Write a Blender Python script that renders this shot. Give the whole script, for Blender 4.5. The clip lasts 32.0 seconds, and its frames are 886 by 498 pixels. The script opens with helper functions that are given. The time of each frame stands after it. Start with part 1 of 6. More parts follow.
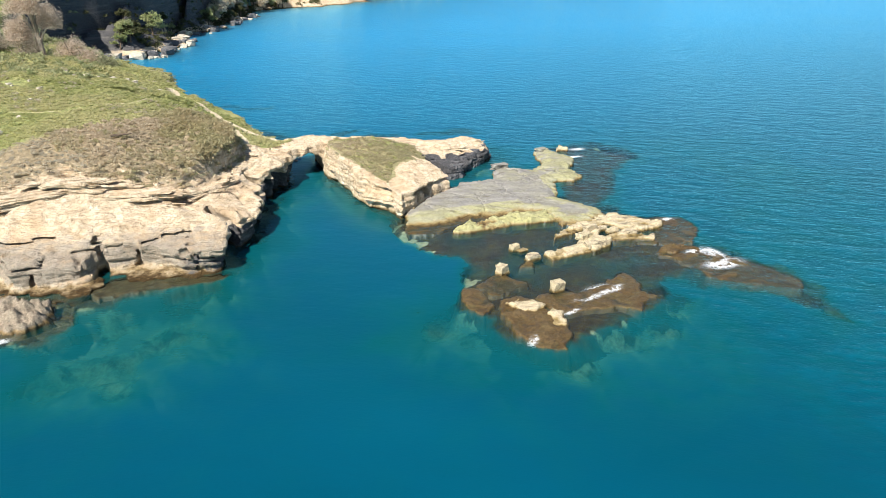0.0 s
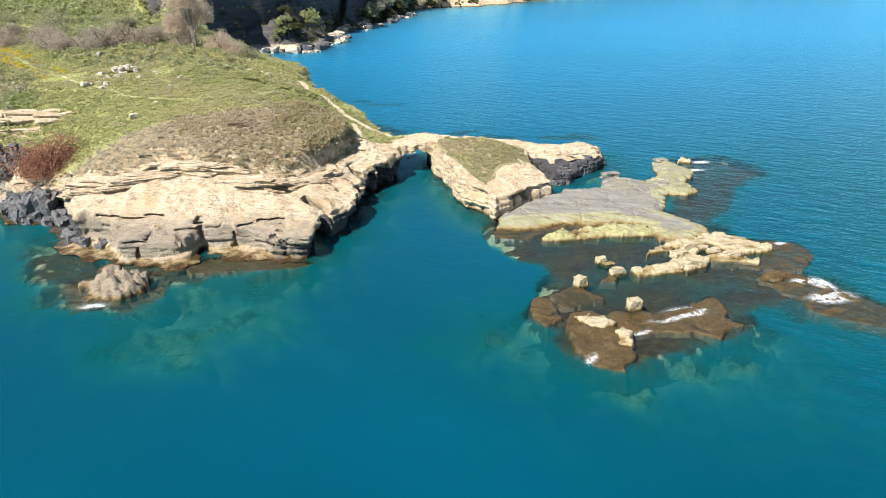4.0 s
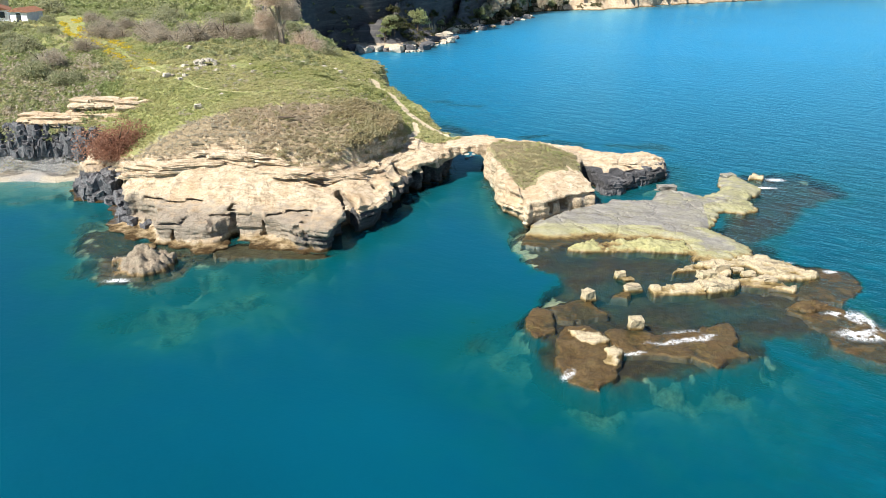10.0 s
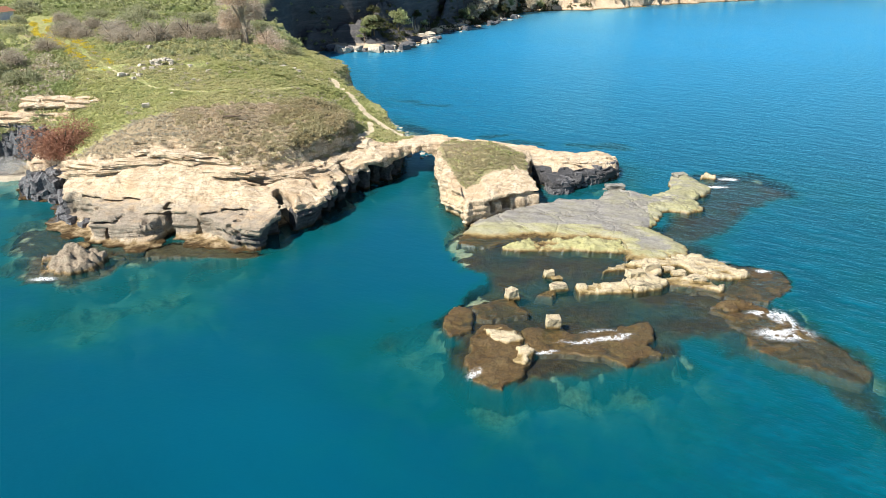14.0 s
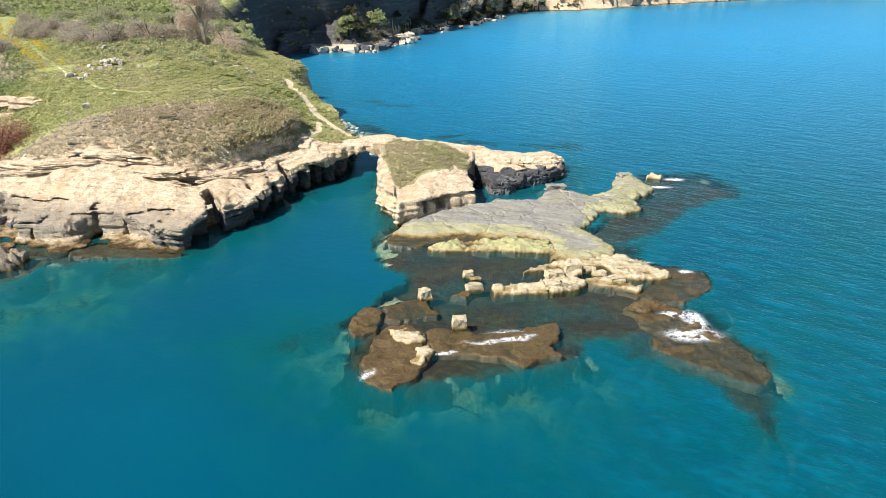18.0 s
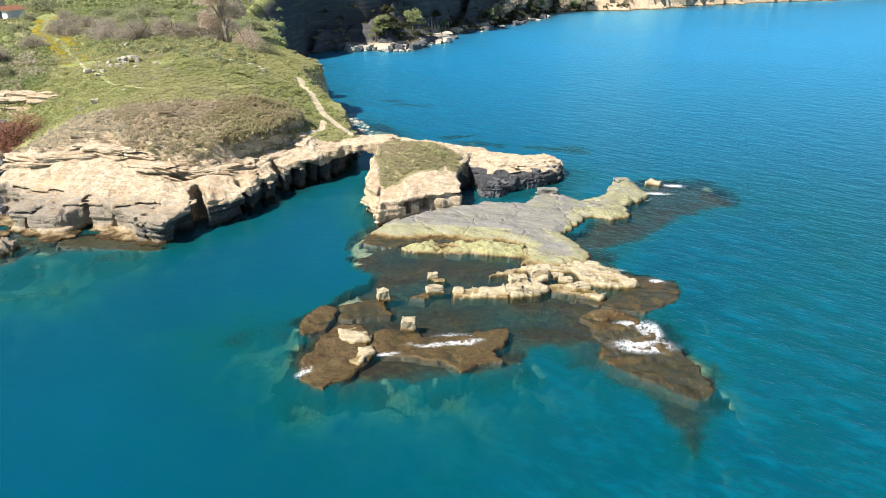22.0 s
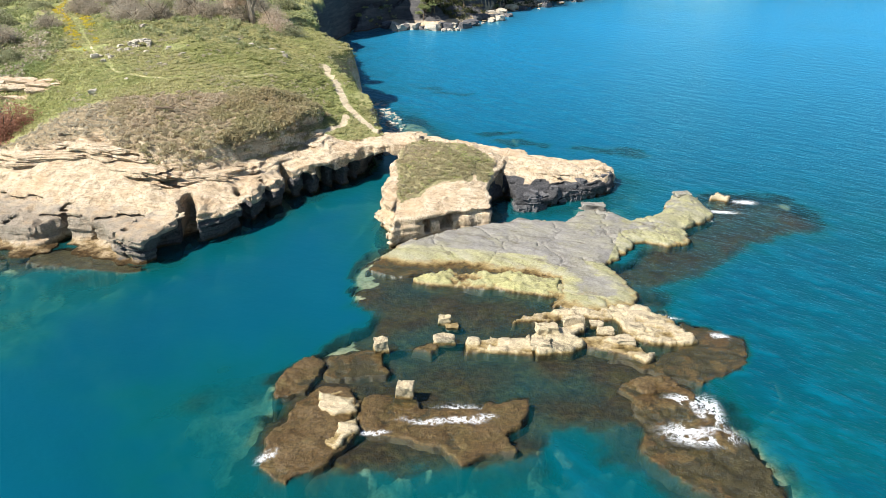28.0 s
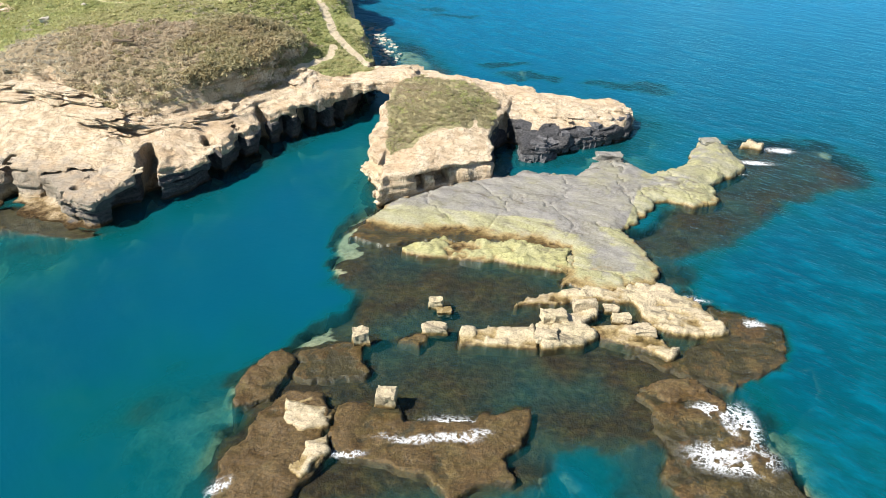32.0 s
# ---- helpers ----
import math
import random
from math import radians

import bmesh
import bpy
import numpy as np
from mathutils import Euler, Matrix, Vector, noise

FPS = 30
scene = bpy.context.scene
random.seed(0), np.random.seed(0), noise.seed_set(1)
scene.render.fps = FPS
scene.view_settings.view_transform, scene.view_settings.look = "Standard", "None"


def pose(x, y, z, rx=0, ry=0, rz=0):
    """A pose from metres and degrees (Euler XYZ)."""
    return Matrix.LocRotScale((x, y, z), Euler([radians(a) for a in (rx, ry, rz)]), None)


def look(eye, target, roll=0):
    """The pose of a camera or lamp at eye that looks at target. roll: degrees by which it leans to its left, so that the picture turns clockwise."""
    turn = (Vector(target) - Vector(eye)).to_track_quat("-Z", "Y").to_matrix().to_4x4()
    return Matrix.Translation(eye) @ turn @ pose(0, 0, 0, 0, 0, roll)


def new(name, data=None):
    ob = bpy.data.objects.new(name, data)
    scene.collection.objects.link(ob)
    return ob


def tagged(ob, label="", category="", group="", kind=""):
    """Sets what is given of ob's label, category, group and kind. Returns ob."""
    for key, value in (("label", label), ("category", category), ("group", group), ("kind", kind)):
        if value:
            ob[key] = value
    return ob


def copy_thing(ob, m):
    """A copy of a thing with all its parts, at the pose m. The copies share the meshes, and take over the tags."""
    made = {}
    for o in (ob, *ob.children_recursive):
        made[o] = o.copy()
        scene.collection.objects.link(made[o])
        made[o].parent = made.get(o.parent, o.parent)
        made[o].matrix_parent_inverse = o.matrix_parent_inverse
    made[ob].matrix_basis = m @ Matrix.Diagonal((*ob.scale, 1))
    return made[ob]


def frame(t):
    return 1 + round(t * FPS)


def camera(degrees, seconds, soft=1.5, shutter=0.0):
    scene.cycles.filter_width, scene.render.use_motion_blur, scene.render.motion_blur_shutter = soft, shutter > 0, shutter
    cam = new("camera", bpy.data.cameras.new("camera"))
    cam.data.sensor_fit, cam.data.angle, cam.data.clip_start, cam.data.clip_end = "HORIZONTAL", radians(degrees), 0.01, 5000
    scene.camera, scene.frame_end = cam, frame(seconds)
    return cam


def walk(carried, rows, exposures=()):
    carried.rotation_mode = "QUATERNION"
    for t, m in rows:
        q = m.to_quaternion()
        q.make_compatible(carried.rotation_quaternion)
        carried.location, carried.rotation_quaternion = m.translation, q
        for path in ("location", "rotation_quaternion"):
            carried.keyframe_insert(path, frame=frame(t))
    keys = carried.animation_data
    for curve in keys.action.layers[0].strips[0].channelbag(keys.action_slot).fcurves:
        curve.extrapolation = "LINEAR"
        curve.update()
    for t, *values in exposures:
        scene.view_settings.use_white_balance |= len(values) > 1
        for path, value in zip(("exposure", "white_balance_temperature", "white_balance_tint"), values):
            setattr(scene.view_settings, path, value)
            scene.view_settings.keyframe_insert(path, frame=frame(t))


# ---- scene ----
cam = camera(61.0, 32.0, soft=0.7)

PATH = [
    (0, (-28.943, -69.855, 27.691), (-28.131, -68.192, 26.933), 0.90),
    (0.5, (-28.175, -70.112, 27.675), (-27.431, -68.418, 26.915), 0.90),
    (1, (-27.388, -70.327, 27.669), (-26.765, -68.586, 26.908), 0.91),
    (1.5, (-26.578, -70.504, 27.677), (-26.056, -68.731, 26.913), 0.93),
    (2, (-25.753, -70.675, 27.693), (-25.297, -68.883, 26.929), 0.95),
    (2.5, (-24.925, -70.864, 27.714), (-24.487, -69.069, 26.950), 0.95),
    (3, (-24.104, -71.070, 27.741), (-23.669, -69.273, 26.978), 0.93),
    (3.5, (-23.293, -71.283, 27.770), (-22.861, -69.485, 27.006), 0.91),
    (4, (-22.494, -71.495, 27.795), (-22.062, -69.697, 27.032), 0.90),
    (4.5, (-21.703, -71.706, 27.815), (-21.271, -69.908, 27.052), 0.90),
    (6.5, (-18.428, -72.302, 27.878), (-18.090, -70.484, 27.115), 0.90),
    (7, (-17.552, -72.366, 27.869), (-17.267, -70.539, 27.106), 0.97),
    (7.5, (-16.688, -72.423, 27.868), (-16.454, -70.589, 27.105), 1.02),
    (8, (-15.829, -72.473, 27.875), (-15.646, -70.634, 27.111), 1.06),
    (8.5, (-14.960, -72.526, 27.887), (-14.828, -70.683, 27.122), 1.09),
    (9, (-14.077, -72.588, 27.898), (-13.969, -70.743, 27.133), 1.09),
    (9.5, (-13.187, -72.652, 27.903), (-13.086, -70.807, 27.139), 1.07),
    (10, (-12.307, -72.709, 27.896), (-12.207, -70.863, 27.132), 1.04),
    (10.5, (-11.448, -72.758, 27.879), (-11.351, -70.912, 27.115), 1.04),
    (11, (-10.608, -72.799, 27.857), (-10.511, -70.953, 27.094), 1.04),
    (11.5, (-9.776, -72.831, 27.835), (-9.681, -70.985, 27.071), 1.05),
    (12, (-8.940, -72.855, 27.817), (-8.846, -71.008, 27.054), 1.04),
    (12.5, (-8.095, -72.878, 27.805), (-8.002, -71.032, 27.042), 1.02),
    (13, (-7.238, -72.900, 27.795), (-7.147, -71.053, 27.033), 1.00),
    (13.5, (-6.361, -72.920, 27.785), (-6.272, -71.072, 27.024), 0.97),
    (14, (-5.467, -72.939, 27.775), (-5.380, -71.092, 27.013), 0.93),
    (14.5, (-4.561, -72.960, 27.768), (-4.474, -71.113, 27.005), 0.90),
    (16.5, (-0.743, -73.021, 27.758), (-0.663, -71.173, 26.996), 0.90),
    (17, (0.242, -72.956, 27.712), (0.319, -71.108, 26.951), 0.85),
    (17.5, (1.211, -72.926, 27.691), (1.286, -71.078, 26.931), 0.81),
    (18, (2.171, -72.942, 27.707), (2.246, -71.094, 26.947), 0.79),
    (18.5, (3.145, -72.995, 27.756), (3.218, -71.147, 26.994), 0.77),
    (19, (4.140, -73.071, 27.824), (4.211, -71.223, 27.063), 0.75),
    (19.5, (5.154, -73.147, 27.897), (5.225, -71.299, 27.135), 0.74),
    (20, (6.185, -73.197, 27.965), (6.256, -71.350, 27.203), 0.76),
    (20.5, (7.236, -73.201, 28.026), (7.305, -71.353, 27.263), 0.76),
    (21, (8.303, -73.155, 28.080), (8.348, -71.307, 27.316), 0.74),
    (21.5, (9.374, -73.062, 28.120), (9.349, -71.214, 27.355), 0.73),
    (22, (10.441, -72.925, 28.142), (10.360, -71.079, 27.376), 0.72),
    (22.5, (11.492, -72.752, 28.147), (11.326, -70.912, 27.380), 0.69),
    (23, (12.479, -72.538, 28.149), (12.260, -70.704, 27.383), 0.66),
    (23.5, (13.307, -72.237, 28.167), (13.079, -70.403, 27.401), 0.65),
    (24, (13.885, -71.754, 28.206), (13.655, -69.923, 27.434), 0.68),
    (24.5, (14.190, -71.003, 28.245), (13.959, -69.173, 27.471), 0.70),
    (25, (14.271, -69.985, 28.265), (14.040, -68.155, 27.493), 0.70),
    (25.5, (14.223, -68.799, 28.266), (13.992, -66.968, 27.496), 0.70),
    (27.5, (13.155, -62.019, 28.259), (12.923, -60.205, 27.449), 0.50),
    (28, (12.833, -60.405, 28.262), (12.604, -58.600, 27.431), 0.55),
    (28.5, (12.552, -58.822, 28.254), (12.324, -57.026, 27.403), 0.57),
    (29, (12.343, -57.318, 28.232), (12.113, -55.535, 27.355), 0.56),
    (29.5, (12.223, -55.957, 28.206), (11.990, -54.186, 27.307), 0.52),
    (30, (12.193, -54.782, 28.183), (11.958, -53.024, 27.259), 0.51),
    (30.5, (12.251, -53.787, 28.170), (12.019, -52.042, 27.221), 0.52),
    (31, (12.382, -52.930, 28.173), (12.150, -51.199, 27.199), 0.52),
    (31.5, (12.545, -52.167, 28.184), (12.308, -50.454, 27.179), 0.51),
    (32, (12.707, -51.456, 28.194), (12.474, -49.758, 27.163), 0.50),
]
walk(cam, [(t, look(eye, target, roll)) for t, eye, target, roll in PATH])


# ---------------------------------------------------------------- light
SUN_AZ, SUN_EL = 234.0, 48.0      # degrees, clockwise from +y; elevation
world = bpy.data.worlds.new("sky_world")
scene.world = world
world.use_nodes = True
wt = world.node_tree
sky = wt.nodes.new("ShaderNodeTexSky")
sky.sky_type = "NISHITA"
sky.sun_disc = False
sky.sun_elevation = radians(SUN_EL)
sky.sun_rotation = radians(SUN_AZ)
sky.air_density, sky.dust_density, sky.ozone_density = 1.0, 0.1, 2.6
wt.links.new(sky.outputs[0], wt.nodes["Background"].inputs[0])
wt.nodes["Background"].inputs[1].default_value = 0.06

sun_data = bpy.data.lights.new("sun", "SUN")
sun_data.energy, sun_data.angle, sun_data.color = 4.8, radians(0.53), (1.0, 0.95, 0.87)
sun = new("sun", sun_data)
sx, sy = math.sin(radians(SUN_AZ)), math.cos(radians(SUN_AZ))
sun.matrix_basis = look((sx * 200, sy * 200, 200 * math.tan(radians(SUN_EL))), (0, 0, 0))


scene.view_settings.exposure = 1.15


# ---------------------------------------------------------------- arithmetic
def hashed(i, j, k, seed):
    n = (i * 374761393 + j * 668265263 + k * 1442695041 + seed * 974634777).astype(np.int64) & 0x7FFFFFFF
    n = (n ^ (n >> 13)) * 1274126177 & 0x7FFFFFFF
    n = (n ^ (n >> 16)) * 668265263 & 0x7FFFFFFF
    return ((n >> 7) & 0xFFFF) / 65535.0


def grain(x, y, z=None, seed=0):
    """Smooth value noise, -1 to 1, over a unit lattice."""
    z = np.zeros_like(x) if z is None else z
    cells = [np.floor(v).astype(np.int64) for v in (x, y, z)]
    f = [v - c for v, c in zip((x, y, z), cells)]
    f = [v * v * (3 - 2 * v) for v in f]
    out = 0
    for a in (0, 1):
        for b in (0, 1):
            for c in (0, 1):
                w = (f[0] if a else 1 - f[0]) * (f[1] if b else 1 - f[1]) * (f[2] if c else 1 - f[2])
                out = out + w * hashed(cells[0] + a, cells[1] + b, cells[2] + c, seed)
    return out * 2 - 1


def fractal(x, y, z=None, octaves=4, seed=0, gain=0.5):
    out, amp = 0, 1.0
    for o in range(octaves):
        k = 2.03 ** o
        out = out + amp * grain(x * k, y * k, None if z is None else z * k, seed + o)
        amp *= gain
    return out


def ramp(v, a, b):
    u = np.clip((v - a) / (b - a), 0, 1)
    return u * u * (3 - 2 * u)


def outline_distance(x, y, poly):
    """Signed distance to a closed outline, negative inside."""
    best = np.full(x.shape, 1e9)
    inside = np.zeros(x.shape, bool)
    for (x0, y0), (x1, y1) in zip(poly, poly[1:] + poly[:1]):
        dx, dy = x1 - x0, y1 - y0
        u = np.clip(((x - x0) * dx + (y - y0) * dy) / (dx * dx + dy * dy), 0, 1)
        best = np.minimum(best, np.hypot(x - x0 - u * dx, y - y0 - u * dy))
        if dy:
            inside ^= ((y0 > y) != (y1 > y)) & (x < x0 + (y - y0) * dx / dy)
    return np.where(inside, -best, best)


class Relief:
    """A smooth surface through a few spot heights."""

    def __init__(self, spots):
        p = np.array(spots, float)
        self.p = p[:, :2]
        d = np.hypot(*(self.p[:, None] - self.p[None]).transpose(2, 0, 1))
        n = len(p)
        a = np.zeros((n + 1, n + 1))
        a[:n, :n] = -d
        a[:n, n] = a[n, :n] = 1
        self.w = np.linalg.solve(a, np.append(p[:, 2], 0))

    def __call__(self, x, y):
        out = np.full(x.shape, self.w[-1])
        for (px, py), w in zip(self.p, self.w):
            out = out - w * np.sqrt((x - px) ** 2 + (y - py) ** 2 + 0.6)
        return out


def mesh_object(name, verts, faces, material, parent=None, smooth=True, masks=None):
    """One mesh from arrays; faces is an (n, 3) or (n, 4) array or a list. masks: named arrays, a value a vertex."""
    me = bpy.data.meshes.new(name)
    faces = np.asarray(faces)
    n, k = faces.shape
    me.vertices.add(len(verts))
    me.vertices.foreach_set("co", np.asarray(verts, np.float32).ravel())
    me.loops.add(n * k)
    me.loops.foreach_set("vertex_index", faces.astype(np.int32).ravel())
    me.polygons.add(n)
    me.polygons.foreach_set("loop_start", np.arange(0, n * k, k, dtype=np.int32))
    me.polygons.foreach_set("loop_total", np.full(n, k, np.int32))
    me.polygons.foreach_set("use_smooth", np.full(n, smooth, bool))
    me.update(calc_edges=True)
    me.validate()
    for key, values in (masks or {}).items():
        at = me.attributes.new(key, "FLOAT", "POINT")
        at.data.foreach_set("value", np.asarray(values, np.float32))
    for m in material if isinstance(material, (list, tuple)) else [material]:
        me.materials.append(m)
    ob = new(name, me)
    if parent is not None:
        ob.parent = parent
    return ob


def part(name, bm, material, parent, label=""):
    me = bpy.data.meshes.new(name)
    bm.to_mesh(me)
    bm.free()
    me.materials.append(material)
    ob = new(name, me)
    ob.parent = parent
    return tagged(ob, label) if label else ob


def grid_faces(nx, ny):
    i = np.arange(nx - 1)[:, None] * ny + np.arange(ny - 1)[None]
    i = i.ravel()
    return np.stack([i, i + ny, i + ny + 1, i + 1], 1)


def surface_net(field, origin, step):
    """Vertices and quads of the zero surface of a block of values, negative inside."""
    inside = field < 0
    nx, ny, nz = field.shape
    corner = lambda a, i, j, k: a[i:nx - 1 + i, j:ny - 1 + j, k:nz - 1 + k]
    total = sum(corner(inside, i, j, k).astype(np.int8) for i in (0, 1) for j in (0, 1) for k in (0, 1))
    cells = np.argwhere((total > 0) & (total < 8))
    index = np.full((nx - 1, ny - 1, nz - 1), -1, np.int64)
    index[tuple(cells.T)] = np.arange(len(cells))
    acc, cnt = np.zeros((len(cells), 3)), np.zeros(len(cells))
    corners = [(i, j, k) for i in (0, 1) for j in (0, 1) for k in (0, 1)]
    val = {c: field[cells[:, 0] + c[0], cells[:, 1] + c[1], cells[:, 2] + c[2]] for c in corners}
    for a in corners:
        for axis in range(3):
            if a[axis]:
                continue
            b = tuple(1 if n == axis else a[n] for n in range(3))
            va, vb = val[a], val[b]
            hit = (va < 0) != (vb < 0)
            u = np.where(hit, va / np.where(hit, va - vb, 1), 0)
            p = np.tile(np.array(a, float), (len(cells), 1))
            p[:, axis] += u
            acc += p * hit[:, None]
            cnt += hit
    verts = (cells + acc / cnt[:, None]) * step + np.array(origin)
    quads = []
    for axis in range(3):
        b, c = (axis + 1) % 3, (axis + 2) % 3
        lo = [slice(1, -1)] * 3
        lo[axis] = slice(0, -1)
        hi = list(lo)
        hi[axis] = slice(1, None)
        s0, s1 = inside[tuple(lo)], inside[tuple(hi)]
        e = np.argwhere(s0 != s1)
        out = s0[tuple(e.T)]
        e[:, b] += 1
        e[:, c] += 1
        ring = []
        for db, dc in ((1, 1), (0, 1), (0, 0), (1, 0)):
            q = e.copy()
            q[:, b] -= db
            q[:, c] -= dc
            ring.append(index[tuple(q.T)])
        ring = np.stack(ring, 1)
        ring[~out] = ring[~out][:, ::-1]
        quads.append(ring)
    return verts, np.concatenate(quads)


# ---------------------------------------------------------------- materials
class Nodes:
    """A short way to write a node material."""

    def __init__(self, name):
        self.mat = bpy.data.materials.new(name)
        self.mat.use_nodes = True
        self.t = self.mat.node_tree
        self.bsdf = self.t.nodes["Principled BSDF"]
        self.out = self.t.nodes["Material Output"]
        self.coord = self.t.nodes.new("ShaderNodeNewGeometry").outputs["Position"]

    def put(self, socket, value):
        if isinstance(value, bpy.types.NodeSocket):
            self.t.links.new(value, socket)
        else:
            socket.default_value = value

    def math(self, op, a, b=0.0, c=None, clamp=False):
        n = self.t.nodes.new("ShaderNodeMath")
        n.operation, n.use_clamp = op, clamp
        self.put(n.inputs[0], a)
        self.put(n.inputs[1], b)
        if c is not None:
            self.put(n.inputs[2], c)
        return n.outputs[0]

    def noise(self, scale, detail=5.0, rough=0.6, stretch=None, kind="noise", turn=None):
        v = self.coord
        if stretch:
            m = self.t.nodes.new("ShaderNodeMapping")
            if turn:
                m.inputs["Rotation"].default_value = turn
                self.t.links.new(v, m.inputs["Vector"])
                v, m = m.outputs[0], self.t.nodes.new("ShaderNodeMapping")
            m.inputs["Scale"].default_value = stretch
            self.t.links.new(v, m.inputs["Vector"])
            v = m.outputs[0]
        if kind == "voronoi":
            n = self.t.nodes.new("ShaderNodeTexVoronoi")
            n.inputs["Scale"].default_value = scale
            self.t.links.new(v, n.inputs["Vector"])
            return n.outputs["Distance"]
        n = self.t.nodes.new("ShaderNodeTexNoise")
        n.inputs["Scale"].default_value, n.inputs["Detail"].default_value, n.inputs["Roughness"].default_value = scale, detail, rough
        self.t.links.new(v, n.inputs["Vector"])
        return n.outputs[0]

    def ramp(self, value, *stops):
        n = self.t.nodes.new("ShaderNodeValToRGB")
        e = n.color_ramp.elements
        while len(e) < len(stops):
            e.new(0.5)
        for s, (p, c) in zip(e, stops):
            s.position = p
            s.color = (*c, 1) if isinstance(c, tuple) else (c, c, c, 1)
        self.put(n.inputs[0], value)
        return n.outputs[0]

    def mix(self, fac, a, b, how="MIX"):
        n = self.t.nodes.new("ShaderNodeMix")
        n.data_type, n.blend_type = "RGBA", how
        self.put(n.inputs["Factor"], fac)
        self.put(n.inputs[6], (*a, 1) if isinstance(a, tuple) else a)
        self.put(n.inputs[7], (*b, 1) if isinstance(b, tuple) else b)
        return n.outputs[2]

    def attribute(self, name):
        n = self.t.nodes.new("ShaderNodeAttribute")
        n.attribute_name = name
        return n.outputs["Fac"]

    def height(self):
        n = self.t.nodes.new("ShaderNodeSeparateXYZ")
        self.t.links.new(self.coord, n.inputs[0])
        return n.outputs[2]

    def upward(self):
        g = self.t.nodes.new("ShaderNodeNewGeometry")
        n = self.t.nodes.new("ShaderNodeSeparateXYZ")
        self.t.links.new(g.outputs["Normal"], n.inputs[0])
        return n.outputs[2]

    def random(self):
        return self.t.nodes.new("ShaderNodeObjectInfo").outputs["Random"]

    def island(self):
        return self.t.nodes.new("ShaderNodeNewGeometry").outputs["Random Per Island"]

    def bump(self, height, strength=0.5, distance=0.1):
        n = self.t.nodes.new("ShaderNodeBump")
        n.inputs["Strength"].default_value, n.inputs["Distance"].default_value = strength, distance
        self.put(n.inputs["Height"], height)
        return n.outputs[0]

    def finish(self, colour, roughness=0.9, normal=None, specular=0.2):
        self.put(self.bsdf.inputs["Base Color"], colour if isinstance(colour, bpy.types.NodeSocket) else (*colour, 1))
        self.put(self.bsdf.inputs["Roughness"], roughness)
        self.bsdf.inputs["Specular IOR Level"].default_value = specular
        if normal is not None:
            self.t.links.new(normal, self.bsdf.inputs["Normal"])
        return self.mat


